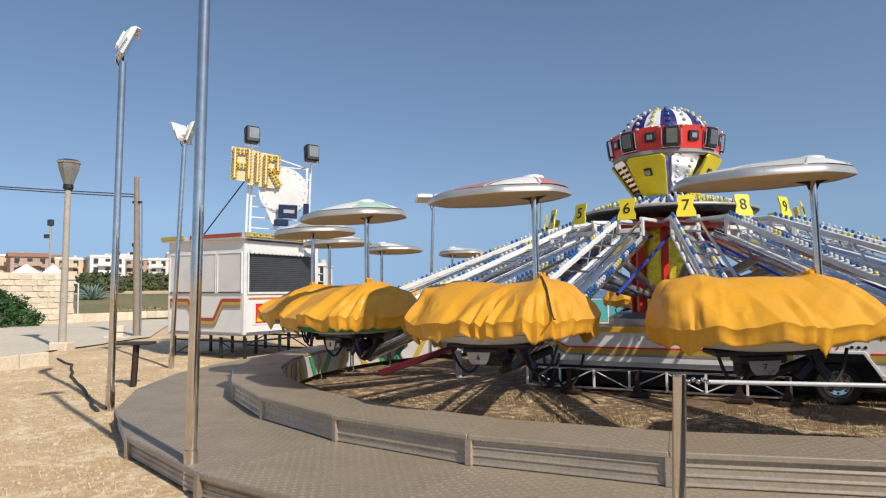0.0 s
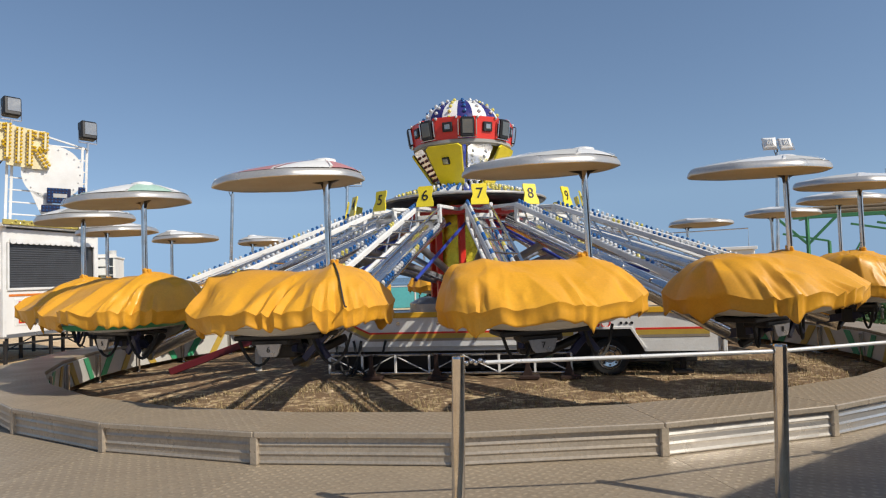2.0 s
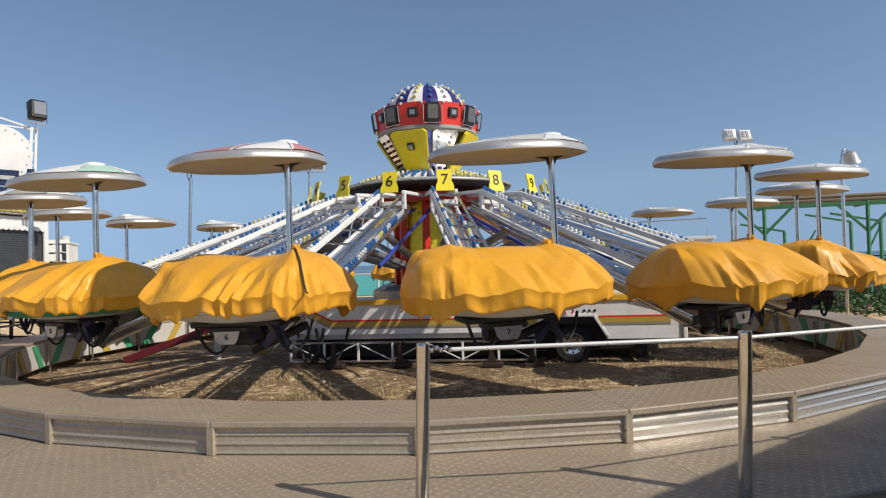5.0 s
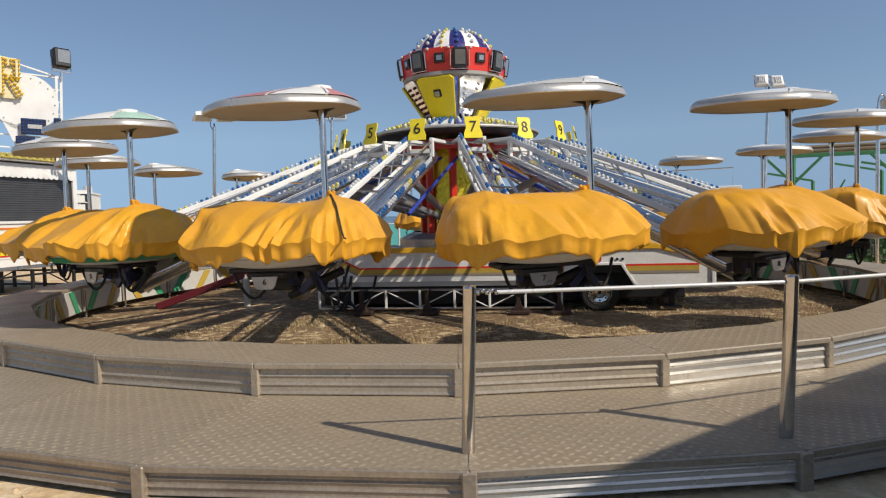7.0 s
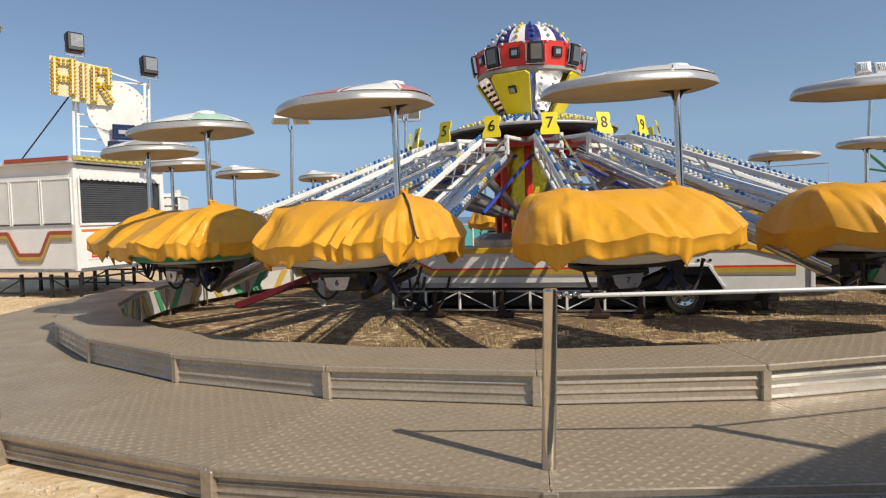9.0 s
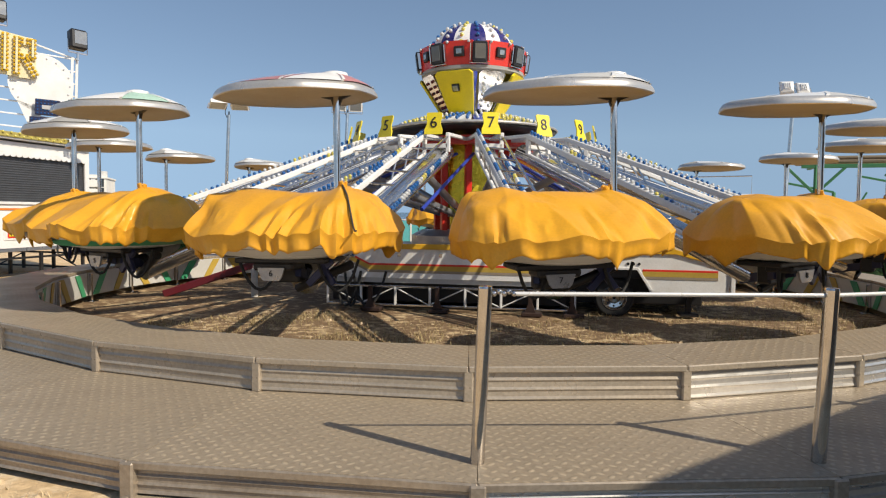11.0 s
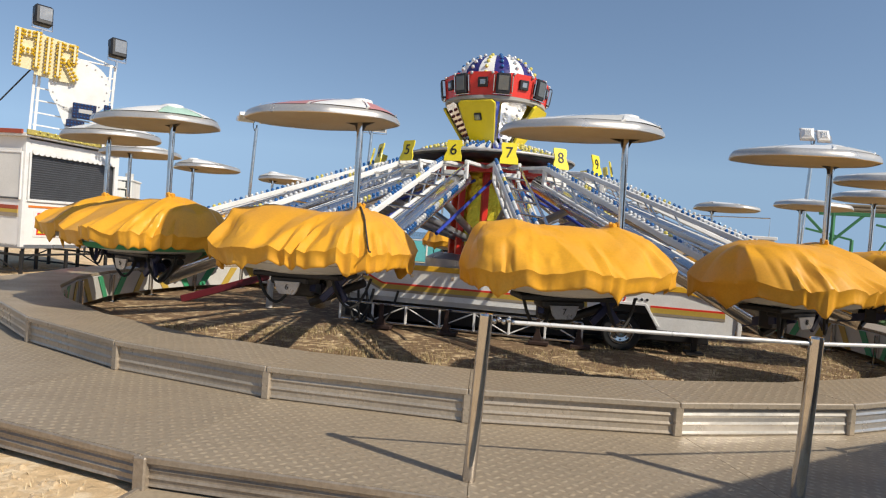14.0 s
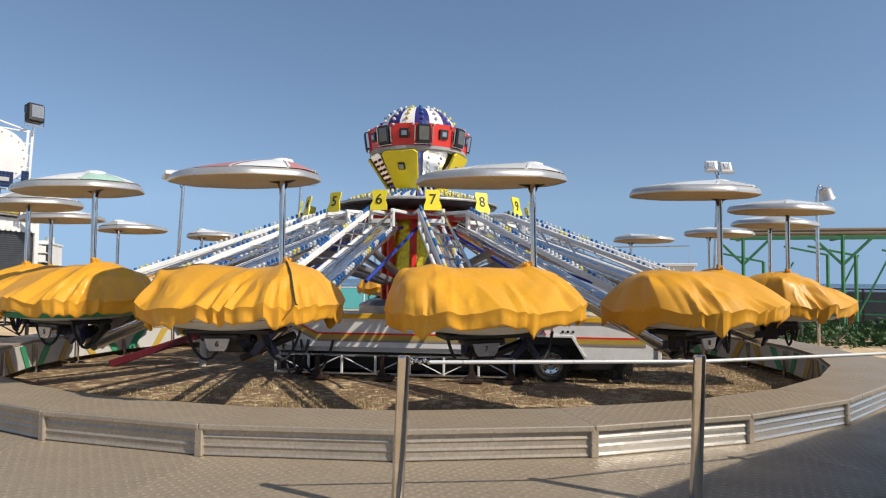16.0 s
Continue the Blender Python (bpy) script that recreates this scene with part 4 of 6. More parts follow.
def build_deck():
    low = thing("deck_lower", "dusty taupe tread-plate walkway in straight panels", "deck", kind="structure")
    high = thing("deck_upper", "raised inner ring of taupe tread-plate panels", "deck", kind="structure")
    me_low = wedge(R_RISER - 0.1, R_OUT, Z_LOW - 0.05, Z_LOW, 0.004).mesh("deck_panel", M_DECK)
    me_high = wedge(R_IN, R_RISER + 0.02, Z_HIGH - 0.045, Z_HIGH, 0.004, seg=SEG_UP).mesh("deck_panel", M_DECK)
    me_r = fluted(R_RISER, Z_LOW + 0.005, Z_HIGH - 0.05, 3, 0.008, seg=SEG_UP).mesh("riser_panel", M_RISER)
    me_o = fluted(R_OUT - 0.02, 0.16, Z_LOW - 0.05, 3, 0.0105).mesh("fascia_panel", M_FASCIA)
    # panels that catch the glare get the paler metal
    glare_r, glare_o = me_r.copy(), me_o.copy()
    for me in (glare_r, glare_o):
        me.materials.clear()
        me.materials.append(M_GLARE)
    h, hu = radians(SEG / 2), radians(SEG_UP / 2)
    me_nose_r = Geo().box((0, -(R_RISER + 0.02) * math.cos(hu), Z_HIGH - 0.028), (2 * R_RISER * math.sin(hu), 0.03, 0.05), 0.008).mesh("edge_strip", M_RISER)
    me_nose_o = Geo().box((0, -R_OUT * math.cos(h), Z_LOW - 0.028), (2 * R_OUT * math.sin(h), 0.03, 0.05), 0.008).mesh("edge_strip", M_FASCIA)
    me_pr = Geo().box((0, 0, (Z_LOW + Z_HIGH) / 2 - 0.02), (0.075, 0.06, Z_HIGH - Z_LOW - 0.03), 0.01).mesh("corner_post", M_RISER)
    me_po = Geo().box((0, 0, (0.1 + Z_LOW) / 2 - 0.01), (0.09, 0.07, Z_LOW - 0.1), 0.01).mesh("corner_post", M_FASCIA)
    cheek = Geo().box((0, -(R_IN - 0.01) * math.cos(hu), 0.36), (2 * R_IN * math.sin(hu) - 0.03, 0.03, 0.44), 0.006).mesh("cheek_panel", M_PANELGREY)
    y = -(R_IN - 0.03) * math.cos(hu)
    stripes = []
    for x0, mm in ((-0.62, M_GREEN), (0.12, M_MUSTARD)):
        stripes.append(Geo().prism([(x0, 0.15), (x0 + 0.20, 0.15), (x0 + 0.52, 0.57), (x0 + 0.30, 0.57)], 0.01, Matrix.Translation((0, y + 0.008, 0))).mesh("stripe", mm))
    leg = Geo().bar((0.75, -(R_IN - 0.12), 0.0), (0.75, -(R_IN - 0.12), 0.56), 0.05, 0.05).box((0.75, -(R_IN - 0.12), 0.03), (0.2, 0.2, 0.04), 0.01).mesh("leg", M_STEEL)
    for k in range(30):
        a = SEG0 + SEG * k
        m = pose(CX, CY, 0, 0, 0, a + SEG / 2 + 90)
        part("deck_panel", me_low, None, low, m=m)
        part("edge_strip", me_nose_o, None, low, m=m)
        part("fascia_panel", glare_o if 2 <= k <= 6 else me_o, None, low, "ribbed panel in paler metal for its glare" if 2 <= k <= 6 else "", m=m)
        b = radians(a)
        part("corner_post", me_po, None, low, m=pose(CX + (R_OUT - 0.01) * math.cos(b), CY + (R_OUT - 0.01) * math.sin(b), 0, 0, 0, a + 90))
    for k in range(30):
        a = SEG_UP0 + SEG_UP * k
        m = pose(CX, CY, 0, 0, 0, a + SEG_UP / 2 + 90)
        part("deck_panel", me_high, None, high, m=m)
        part("edge_strip", me_nose_r, None, high, m=m)
        part("riser_panel", glare_r if 3 <= k <= 5 else me_r, None, high, "ribbed panel in paler metal for its glare" if 3 <= k <= 5 else "", m=m)
        part("cheek_panel", cheek, None, high, m=m)
        for s in stripes:
            part("stripe", s, None, high, m=m @ (pose(0, 0, 0) if k % 2 else Matrix.Diagonal((-1, 1, 1, 1))))
        part("leg", leg, None, high, m=m)
        b = radians(a)
        part("corner_post", me_pr, None, high, m=pose(CX + R_RISER * math.cos(b), CY + R_RISER * math.sin(b), 0, 0, 0, a + 90))


build_deck()


# ---- rail posts ----
TOPX, TOPY = 0.030, -0.016       # the posts lean a little


def rail_post(x, y, rail_to=None, clip=False):
    t = thing("rail_post", "brushed steel post with a thin hand rail", "railing", "rail posts", m=pose(x, y, Z_LOW))
    top = Vector((TOPX, TOPY, 1.0))
    part("post", Geo().tube((0, 0, 0), top, 0.041, 24), M_STEEL, t, smooth=True)
    part("cap", Geo().lathe([(0.041, 0.0), (0.038, 0.012), (0.01, 0.016)], 24, m=Matrix.Translation(top)), M_STEEL, t, smooth=True)
    if rail_to:
        d = Vector((rail_to[0] - x, rail_to[1] - y, 0))
        u = d.normalized()
        a = top + Vector((0, 0, -0.03))
        part("rail", Geo().tube(a + u * (0.17 if clip else 0.045), a + d - u * 0.045, 0.0125, 12), M_RAIL, t, "thin bright rail", smooth=True)
    if clip:
        g = Geo()
        for k in range(5):
            g.ball(a + u * (0.05 + 0.028 * k) + Vector((0, 0, 0.012 * (k % 2))), 0.016, 8, 5)
        part("chain", g, M_STEEL, t, smooth=True)
    return t


P1, P2, P3 = (1.396, 4.057), (3.319, 3.555), (5.25, 3.57)
rail_post(*P1, P2, True)
rail_post(*P2, P3)
rail_post(*P3, (7.1, 3.98))
rail_post(7.1, 3.98)

# step plate in front of the opening
rmp = thing("entrance_ramp", "dusty flat metal ramp up to the deck", "ramp")
RQ = [Vector((-0.50, 4.64, 0.15)), Vector((1.5, 4.05, 0.15)), Vector((1.15, 2.6, 0.07)), Vector((-1.50, 2.95, 0.07))]


def ramp_at(u, v, dz=0.0):
    return RQ[0].lerp(RQ[1], u).lerp(RQ[3].lerp(RQ[2], u), v) + Vector((0, 0, dz))


for k in range(3):
    u0, u1 = k / 3 + 0.003, (k + 1) / 3 - 0.003
    q = [ramp_at(u0, 0), ramp_at(u1, 0), ramp_at(u1, 1), ramp_at(u0, 1)]
    part("plate", Geo().add([p - Vector((0, 0, 0.03)) for p in q] + q, [(3, 2, 1, 0), (4, 5, 6, 7), (0, 1, 5, 4), (1, 2, 6, 5), (2, 3, 7, 6), (3, 0, 4, 7)]), M_RAMP, rmp)
for u in (0.0, 1.0):
    part("side_rail", Geo().bar(ramp_at(u, 0, -0.02), ramp_at(u, 1, -0.02), 0.04, 0.06, 0.006), M_FASCIA, rmp)
part("edge_strip", Geo().bar(ramp_at(0, 1, -0.02), ramp_at(1, 1, -0.02), 0.05, 0.045, 0.006), M_RISER, rmp)

# drawbar of the trailer, dark red
g = Geo().bar((-1.4, 15.0, 0.08), (0.5, 14.6, 0.74), 0.13, 0.15, 0.015)
db = thing("tow_bar", "dark red steel tow bar resting on the ground", "tow bar")
part("beam", g, M_DARKRED, db)
part("stand", Geo().tube((0.36, 14.63, 0.0), (0.36, 14.63, 0.68), 0.07, 12), M_PANELGREY, db)


# ---- lamp masts round the deck ----
def flood_head(t, m, white=True, s=0.3):
    """A shallow flood lamp: dished housing with cooling ribs at its back, glass, hood and bracket."""
    mm, d = (M_WHITE if white else M_BLACK), s * 0.2
    g = Geo()
    prof = ((s * 0.47, -0.03, s * 0.5), (s * 0.5, 0.0, s * 0.53), (s * 0.42, d * 0.55, s * 0.44), (s * 0.26, d, s * 0.26))
    vs = [(sx * w_, y, sz * h_) for w_, y, h_ in prof for sx, sz in ((-1, -1), (1, -1), (1, 1), (-1, 1))]
    fs = [(4 * j + i, 4 * j + (i + 1) % 4, 4 * j + 4 + (i + 1) % 4, 4 * j + 4 + i) for j in range(3) for i in range(4)] + [(3, 2, 1, 0), (12, 13, 14, 15)]
    h = part("lamp_head", g.add(vs, fs), mm, t, "white flood lamp head" if white else "black flood lamp head", m=m)
    for k in range(4):
        part("cooling_rib", Geo().box(((k - 1.5) * s * 0.13, d * 0.95, 0), (0.012, d * 0.8, s * 0.56), 0.003), mm, h)
    part("glass", Geo().box((0, -0.034, 0), (s * 0.82, 0.012, s * 0.86), 0.003), M_LENS, h)
    part("hood", Geo().box((0, -0.05, s * 0.52), (s * 0.96, 0.07, 0.014), 0.003), mm, h)
    part("bracket", Geo().path([(-s * 0.53, 0.02, 0), (-s * 0.53, 0.04, -s * 0.66), (s * 0.53, 0.04, -s * 0.66), (s * 0.53, 0.02, 0)], 0.012, 6), M_STEEL, h)


def mast(x, y, top, r=0.045, heads=(), lean=(0.042, -0.021), z0=0.08):
    t = thing("lamp_mast", "tall polished steel mast with white flood lamps", "lamp post", "lamp masts", m=pose(x, y, z0))
    part("pole", Geo().tube((0, 0, 0), (lean[0] * (top - z0), lean[1] * (top - z0), top - z0), r, 20), M_STEEL, t, "polished steel tube", smooth=True)
    part("sleeve", Geo().tube((0, 0, 0), (lean[0] * 0.4, lean[1] * 0.4, 0.4), r + 0.012, 20), M_STEEL, t, smooth=True)
    for px, yaw, pitch, s in heads:
        flood_head(t, pose(lean[0] * top + px, lean[1] * top, top - z0 + 0.12 + 0.35 * s, pitch, 0, yaw), True, s)
    if heads:
        e = Vector((lean[0] * top, lean[1] * top, top - z0))
        part("neck", Geo().tube(e, e + Vector((0, 0, 0.1)), 0.02, 8), M_BLACK, t)
        pts = [e + Vector((-0.06 - 0.05 * math.sin(k), 0, 0.22 - 0.09 * k)) for k in range(5)]
        part("cable", Geo().path(pts, 0.011, 6), M_TARMAC, t, "loop of black cable")
    return t


mast(-5.16, 10.46, 5.6, 0.055, ((0.07, 118, 24, 0.48),), (0.022, -0.01))
mast(-2.30, 6.16, 6.4, 0.052, ((0.0, 40, 30, 0.38),), (0.022, -0.01))
mast(-6.50, 16.1, 5.55, 0.055, ((-0.10, 250, 20, 0.46), (0.16, 100, 20, 0.46)), (0.05, -0.01))
mast(-0.42, 21.5, 4.6, 0.05, ((-0.30, 10, 70, 0.50), (0.30, -5, 70, 0.50)))
mast(3.28, 22.9, 5.05, 0.05, ((-0.27, 5, 10, 0.44), (0.27, -5, 10, 0.44)))
mast(14.28, 15.4, 5.0, 0.05, ((-0.26, 150, 25, 0.36), (0.28, 160, 25, 0.36)))
hl = thing("hook_lamp", "silver bell lamp on a hooked pole", "lamp post", m=pose(14.95, 12.4, 0.08))
part("pole", Geo().tube((0, 0, 0), (0, 0, 4.0), 0.045, 16), M_STEEL, hl, smooth=True)
part("hook", Geo().path([(0.14 - 0.14 * math.cos(x), 0, 4.0 + 0.3 * math.sin(x)) for x in [k * math.pi / 8 for k in range(8)]], 0.02, 8), M_STEEL, hl, smooth=True)
part("bell", Geo().lathe([(0.04, 0.12), (0.14, 0.08), (0.17, -0.14), (0.2, -0.2), (0.19, -0.2), (0.13, -0.1), (0.02, 0.1)], 20, m=pose(0.3, 0, 4.12, 0, -20, 0)), M_RIM, hl, smooth=True)


# ---- ticket booth ----
B0, BU = Vector((-5.18, 17.5)), Vector((-0.871, 0.49))


def build_booth():
    """Local: the near corner at the origin, -x along the panelled side, +y along the shutter side."""
    ang = math.degrees(math.atan2(-BU.y, -BU.x))
    t = thing("ticket_booth", "white ticket booth with a dark roller shutter and striped side", "booth", m=pose(B0.x, B0.y, 0, 0, 0.3, ang))
    L1, L2, z0, z1 = 2.95, 2.95, 0.83, 3.34
    part("floor", Geo().box((-L1 / 2, L2 / 2, z0), (L1, L2, 0.1), 0.01), M_GREYTUBE, t)
    part("wall", Geo().box((-L1 / 2, 0.03, (z0 + z1) / 2), (L1 - 0.14, 0.06, z1 - z0), 0.006), M_BOOTH, t)
    part("wall", Geo().box((-L1 / 2, L2 - 0.03, (z0 + z1) / 2), (L1 - 0.14, 0.06, z1 - z0), 0.006), M_BOOTH, t)
    part("wall", Geo().box((-L1 + 0.03, L2 / 2, (z0 + z1) / 2), (0.06, L2 - 0.14, z1 - z0), 0.006), M_BOOTH, t)
    part("wall", Geo().box((-0.03, L2 / 2, 1.37), (0.06, L2 - 0.14, 1.06), 0.006).box((-0.03, L2 / 2, 3.14), (0.06, L2 - 0.14, 0.32), 0.006), M_BOOTH, t)
    for x, y in ((-0.04, 0.04), (-L1 + 0.04, 0.04), (-0.04, L2 - 0.04), (-L1 + 0.04, L2 - 0.04)):
        part("corner_post", Geo().box((x, y, (z0 + z1) / 2), (0.1, 0.1, z1 - z0 + 0.04), 0.012), M_WHITE, t)
    sh = part("roller_shutter", Geo().box((-0.07, L2 / 2, 2.45), (0.04, L2 - 0.3, 1.1), 0.004), M_DARKSHUT, t, "dark grey roller shutter")
    g = Geo()
    for k in range(20):
        part("slat", Geo().tube((-0.045, 0.17, 1.93 + 0.054 * k), (-0.045, L2 - 0.17, 1.93 + 0.054 * k), 0.011, 6), M_DARKSHUT, sh)
    fr = part("shutter_frame", Geo().box((0.0, L2 / 2, 1.9), (0.08, L2 - 0.2, 0.06), 0.006), M_WHITE, t)
    for y in (0.13, L2 - 0.13):
        part("frame_post", Geo().box((0.0, y, 2.47), (0.05, 0.05, 1.08), 0.005), M_WHITE, fr)
    for ln, mm in ((L2 - 0.3, pose(0.04, L2 / 2, 3.0, 0, 0, 90)), (L1 - 0.2, pose(-L1 / 2, -0.03, 3.0))):
        nb = int(ln / 0.16)
        poly = [(ln / 2, 0.07), (-ln / 2, 0.07)]
        for k in range(nb):
            for q_ in range(5):
                aa = math.pi * q_ / 4
                poly.append((-ln / 2 + ln * (k + 0.5 - 0.5 * math.cos(aa)) / nb, -0.05 * math.sin(aa)))
        part("valance", Geo().prism(poly, 0.015, mm), M_WHITE, t, "white scalloped valance")
    # window panels of the long side
    for x in (-0.52, -1.475, -2.43):
        w_ = part("window_panel", Geo().box((x, -0.012, 2.45), (0.86, 0.03, 1.02), 0.01), M_BOOTHPANEL, t, "pale grey panel in a white frame")
        for dx in (-0.445, 0.445):
            part("frame", Geo().box((x + dx, -0.02, 2.45), (0.035, 0.05, 1.1), 0.006), M_WHITE, w_)
        part("frame", Geo().box((x, -0.02, 2.98), (0.85, 0.05, 0.04), 0.006), M_WHITE, w_)
        part("ledge", Geo().box((x, -0.02, 1.92), (0.85, 0.04, 0.025), 0.005), M_DARKSHUT, w_)
    # zig-zag stripes, red, yellow, grey
    for k, mm in enumerate((M_DULLRED, M_MUSTARD, M_BROWN)):
        dz = -0.085 * k
        pts = [(-0.12, 1.72), (-0.80, 1.72), (-1.10, 1.20), (-1.80, 1.20), (-2.12, 1.72), (-2.85, 1.72)]
        g = Geo()
        for a, b in zip(pts, pts[1:]):
            g.bar((a[0], -0.014 + 0.003 * k, a[1] + dz), (b[0], -0.014 + 0.003 * k, b[1] + dz), 0.03, 0.088, 0.002)
        part("stripe", g, mm, t, ("red stripe", "yellow stripe", "brown stripe")[k])
    # red and orange decorated panel under the shutter
    pn = part("front_panel", Geo().box((0.006, 1.3, 1.36), (0.02, 2.0, 0.62), 0.005), M_WHITE, t)
    part("painted_field", Geo().box((0.018, 1.3, 1.36), (0.008, 1.8, 0.52), 0.003), M_RED, pn)
    for k in range(5):
        part("painted_ray", Geo().prism([(-0.12, -0.2), (0.0, 0.2), (0.1, -0.2)], 0.008, pose(0.026, 0.55 + 0.38 * k, 1.34, 0, 0, 90)), M_ORANGE if k % 2 else M_YELLOW, pn)
    part("stripe", Geo().box((0.008, L2 / 2, 1.76), (0.012, L2 - 0.3, 0.05), 0.002), M_ORANGE, t)
    # roof with red and yellow rim lettering boards
    part("roof", Geo().box((-L1 / 2, L2 / 2, z1 + 0.04), (L1 + 0.3, L2 + 0.3, 0.08), 0.01), M_WHITE, t)
    part("roof_board", Geo().box((-L1 / 2 + 0.55, -0.16, z1 + 0.10), (L1 * 0.66, 0.05, 0.1), 0.008), M_DULLRED, t, "red board along the roof edge")
    part("roof_board", Geo().box((-L1 + 0.35, -0.17, z1 + 0.10), (0.95, 0.05, 0.11), 0.008), M_DULLYEL, t, "yellow board along the roof edge")
    bd = part("roof_board", Geo().box((0.16, L2 / 2, z1 + 0.10), (0.05, L2 + 0.3, 0.12), 0.008), M_DULLYEL, t, "yellow board with bulbs")
    g = Geo()
    for k in range(27):
        g.ball((0.2, 0.05 + k * 0.11, z1 + 0.07 + 0.07 * (k % 2)), 0.03, 8, 5)
    part("bulb", g, M_BYEL, bd, smooth=True)
    # trestle
    g = Geo()
    for x in (-0.1, -1.0, -1.95, -2.85):
        for y in (0.15, 1.45, 2.8):
            part("leg", Geo().bar((x, y, 0.05), (x, y, 0.72), 0.07, 0.07), M_BLACK, t)
    for y in (0.15, 2.8):
        for z in (0.62, 0.25):
            part("trestle_rail", Geo().bar((-0.1, y, z), (-2.85, y, z), 0.04, 0.05), M_BLACK, t)
        part("brace", Geo().tube((-0.1, y, 0.2), (-1.0, y, 0.6), 0.018, 6), M_BLACK, t)
        part("brace", Geo().tube((-1.95, y, 0.6), (-2.85, y, 0.2), 0.018, 6), M_BLACK, t)
    for z in (0.62, 0.25):
        part("trestle_rail", Geo().bar((-0.1, 0.15, z), (-0.1, 2.8, z), 0.04, 0.05), M_BLACK, t)
    return t


build_booth()


def build_sign():
    """The lit sign on the booth's roof: faces the deck."""
    t = thing("roof_sign", "sign with yellow bulb letters AIR before a white disc", "sign", m=pose(-5.50, 18.72, 3.46) @ LEANT @ pose(0, 0, 0, 0, 0, 14))
    fr = Geo()
    for x, h in ((0.0, 2.55), (0.1, 2.5), (1.62, 2.1), (1.72, 2.05)):
        fr.bar((x, 0, -0.06), (x, 0, h), 0.06, 0.06)
    for k in range(7):
        fr.bar((0.05, 0, 0.3 + 0.3 * k), (1.7, 0, 0.3 + 0.3 * k - 0.05), 0.035, 0.035)
    fr.bar((0.0, 0, 2.5), (1.72, 0, 2.05), 0.04, 0.04)
    part("frame", fr, M_WHITE, t, "white metal ladder frame")
    part("disc", Geo().tube((0.98, -0.10, 1.36), (0.98, -0.16, 1.36), 0.68, 48).prism([(0.49, 0.90), (1.04, 0.74), (0.86, 0.30), (0.76, 0.28)], 0.06, Matrix.Translation((0, -0.13, 0))), M_WHITE, t, "white disc")
    g = Geo()
    for k in range(18):
        a = k * 2 * math.pi / 18
        g.ball((0.98 + 0.6 * math.cos(a), -0.17, 1.36 + 0.6 * math.sin(a)), 0.02, 8, 4)
    part("bulb", g, M_BCLR, t)
    # letters as bulb-studded boards
    strokes = {"A": [((0.0, 0.0), (0.0, 0.82)), ((0.0, 0.76), (0.38, 0.76)), ((0.38, 0.82), (0.38, 0.0)), ((0.0, 0.36), (0.38, 0.36))],
               "I": [((0.06, 0), (0.06, 0.82))],
               "R": [((0, 0), (0, 0.82)), ((0, 0.76), (0.32, 0.76)), ((0.32, 0.80), (0.32, 0.40)), ((0, 0.40), (0.32, 0.40)), ((0.16, 0.38), (0.38, 0))]}
    part("backing_board", Geo().prism([(-0.47, 1.60), (-0.02, 1.56), (0.0, 1.48), (0.55, 1.42), (0.86, 1.42), (0.87, 2.34), (-0.47, 2.53)], 0.02, Matrix.Translation((0, -0.232, 0))), M_SIGNBOARD, t, "cream backing board of the letters")
    x0 = -0.36
    for ch, wd in (("A", 0.55), ("I", 0.29), ("R", 0.46)):
        dz = 1.64 - 0.16 * (x0 + 0.36)
        g, bl = Geo(), Geo()
        for a, b in strokes[ch]:
            g.bar((x0 + a[0], -0.27, dz + a[1]), (x0 + b[0], -0.27, dz + b[1]), 0.05, 0.19, 0.006)
            n = max(3, int(math.hypot(b[0] - a[0], b[1] - a[1]) / 0.085))
            for j in range(n + 1):
                for o in (-0.042, 0.042):
                    ln = math.hypot(b[0] - a[0], b[1] - a[1])
                    ux, uz = -(b[1] - a[1]) / ln * o, (b[0] - a[0]) / ln * o
                    bl.ball((x0 + a[0] + (b[0] - a[0]) * j / n + ux, -0.31, dz + a[1] + (b[1] - a[1]) * j / n + uz), 0.037, 8, 4)
        lt = part("letter", g, M_SIGNBOARD, t, f"letter {ch} board")
        part("bulb", bl, M_BAMBER, lt, "yellow bulbs", smooth=True)
        x0 += wd
    # dark blue second line, too hidden to read: plain bars
    for k, (x, z, w_, h) in enumerate(((1.12, 0.78, 0.52, 0.38), (1.62, 0.80, 0.16, 0.46), (0.95, 0.45, 0.4, 0.18), (2.1, 0.3, 0.34, 0.34))):
        p = part("letter_board", Geo().box((x, -0.30, z), (w_, 0.06, h), 0.01), M_NAVY, t, "dark blue letter board")
        g = Geo()
        for i in range(int(w_ / 0.075)):
            for j in range(int(h / 0.075)):
                g.ball((x - w_ / 2 + 0.05 + 0.075 * i, -0.335, z - h / 2 + 0.05 + 0.075 * j), 0.02, 6, 4)
        part("bulb", g, M_BBLUE, p)
    part("bar", Geo().box((1.15, -0.345, 0.78), (0.3, 0.02, 0.1), 0.005), M_RIM, t)
    for x, z in ((0.05, 2.92), (1.72, 2.52)):
        f = part("flood_lamp", Geo().box((0, 0, 0), (0.40, 0.26, 0.48), 0.04), M_BLACK, t, "black flood lamp", m=pose(x, -0.05, z, -8, 0, 18))
        part("glass", Geo().box((0.03, -0.135, 0.03), (0.28, 0.012, 0.32), 0.004), M_LENS, f)
        part("bracket", Geo().bar((-0.22, 0, 0), (-0.22, 0.0, -0.32), 0.015, 0.04).bar((0.22, 0, 0), (0.22, 0, -0.32), 0.015, 0.04).bar((-0.22, 0, -0.32), (0.22, 0, -0.32), 0.015, 0.04).bar((0, 0, -0.32), (0, 0.02, -0.5), 0.05, 0.05), M_STEEL, f)
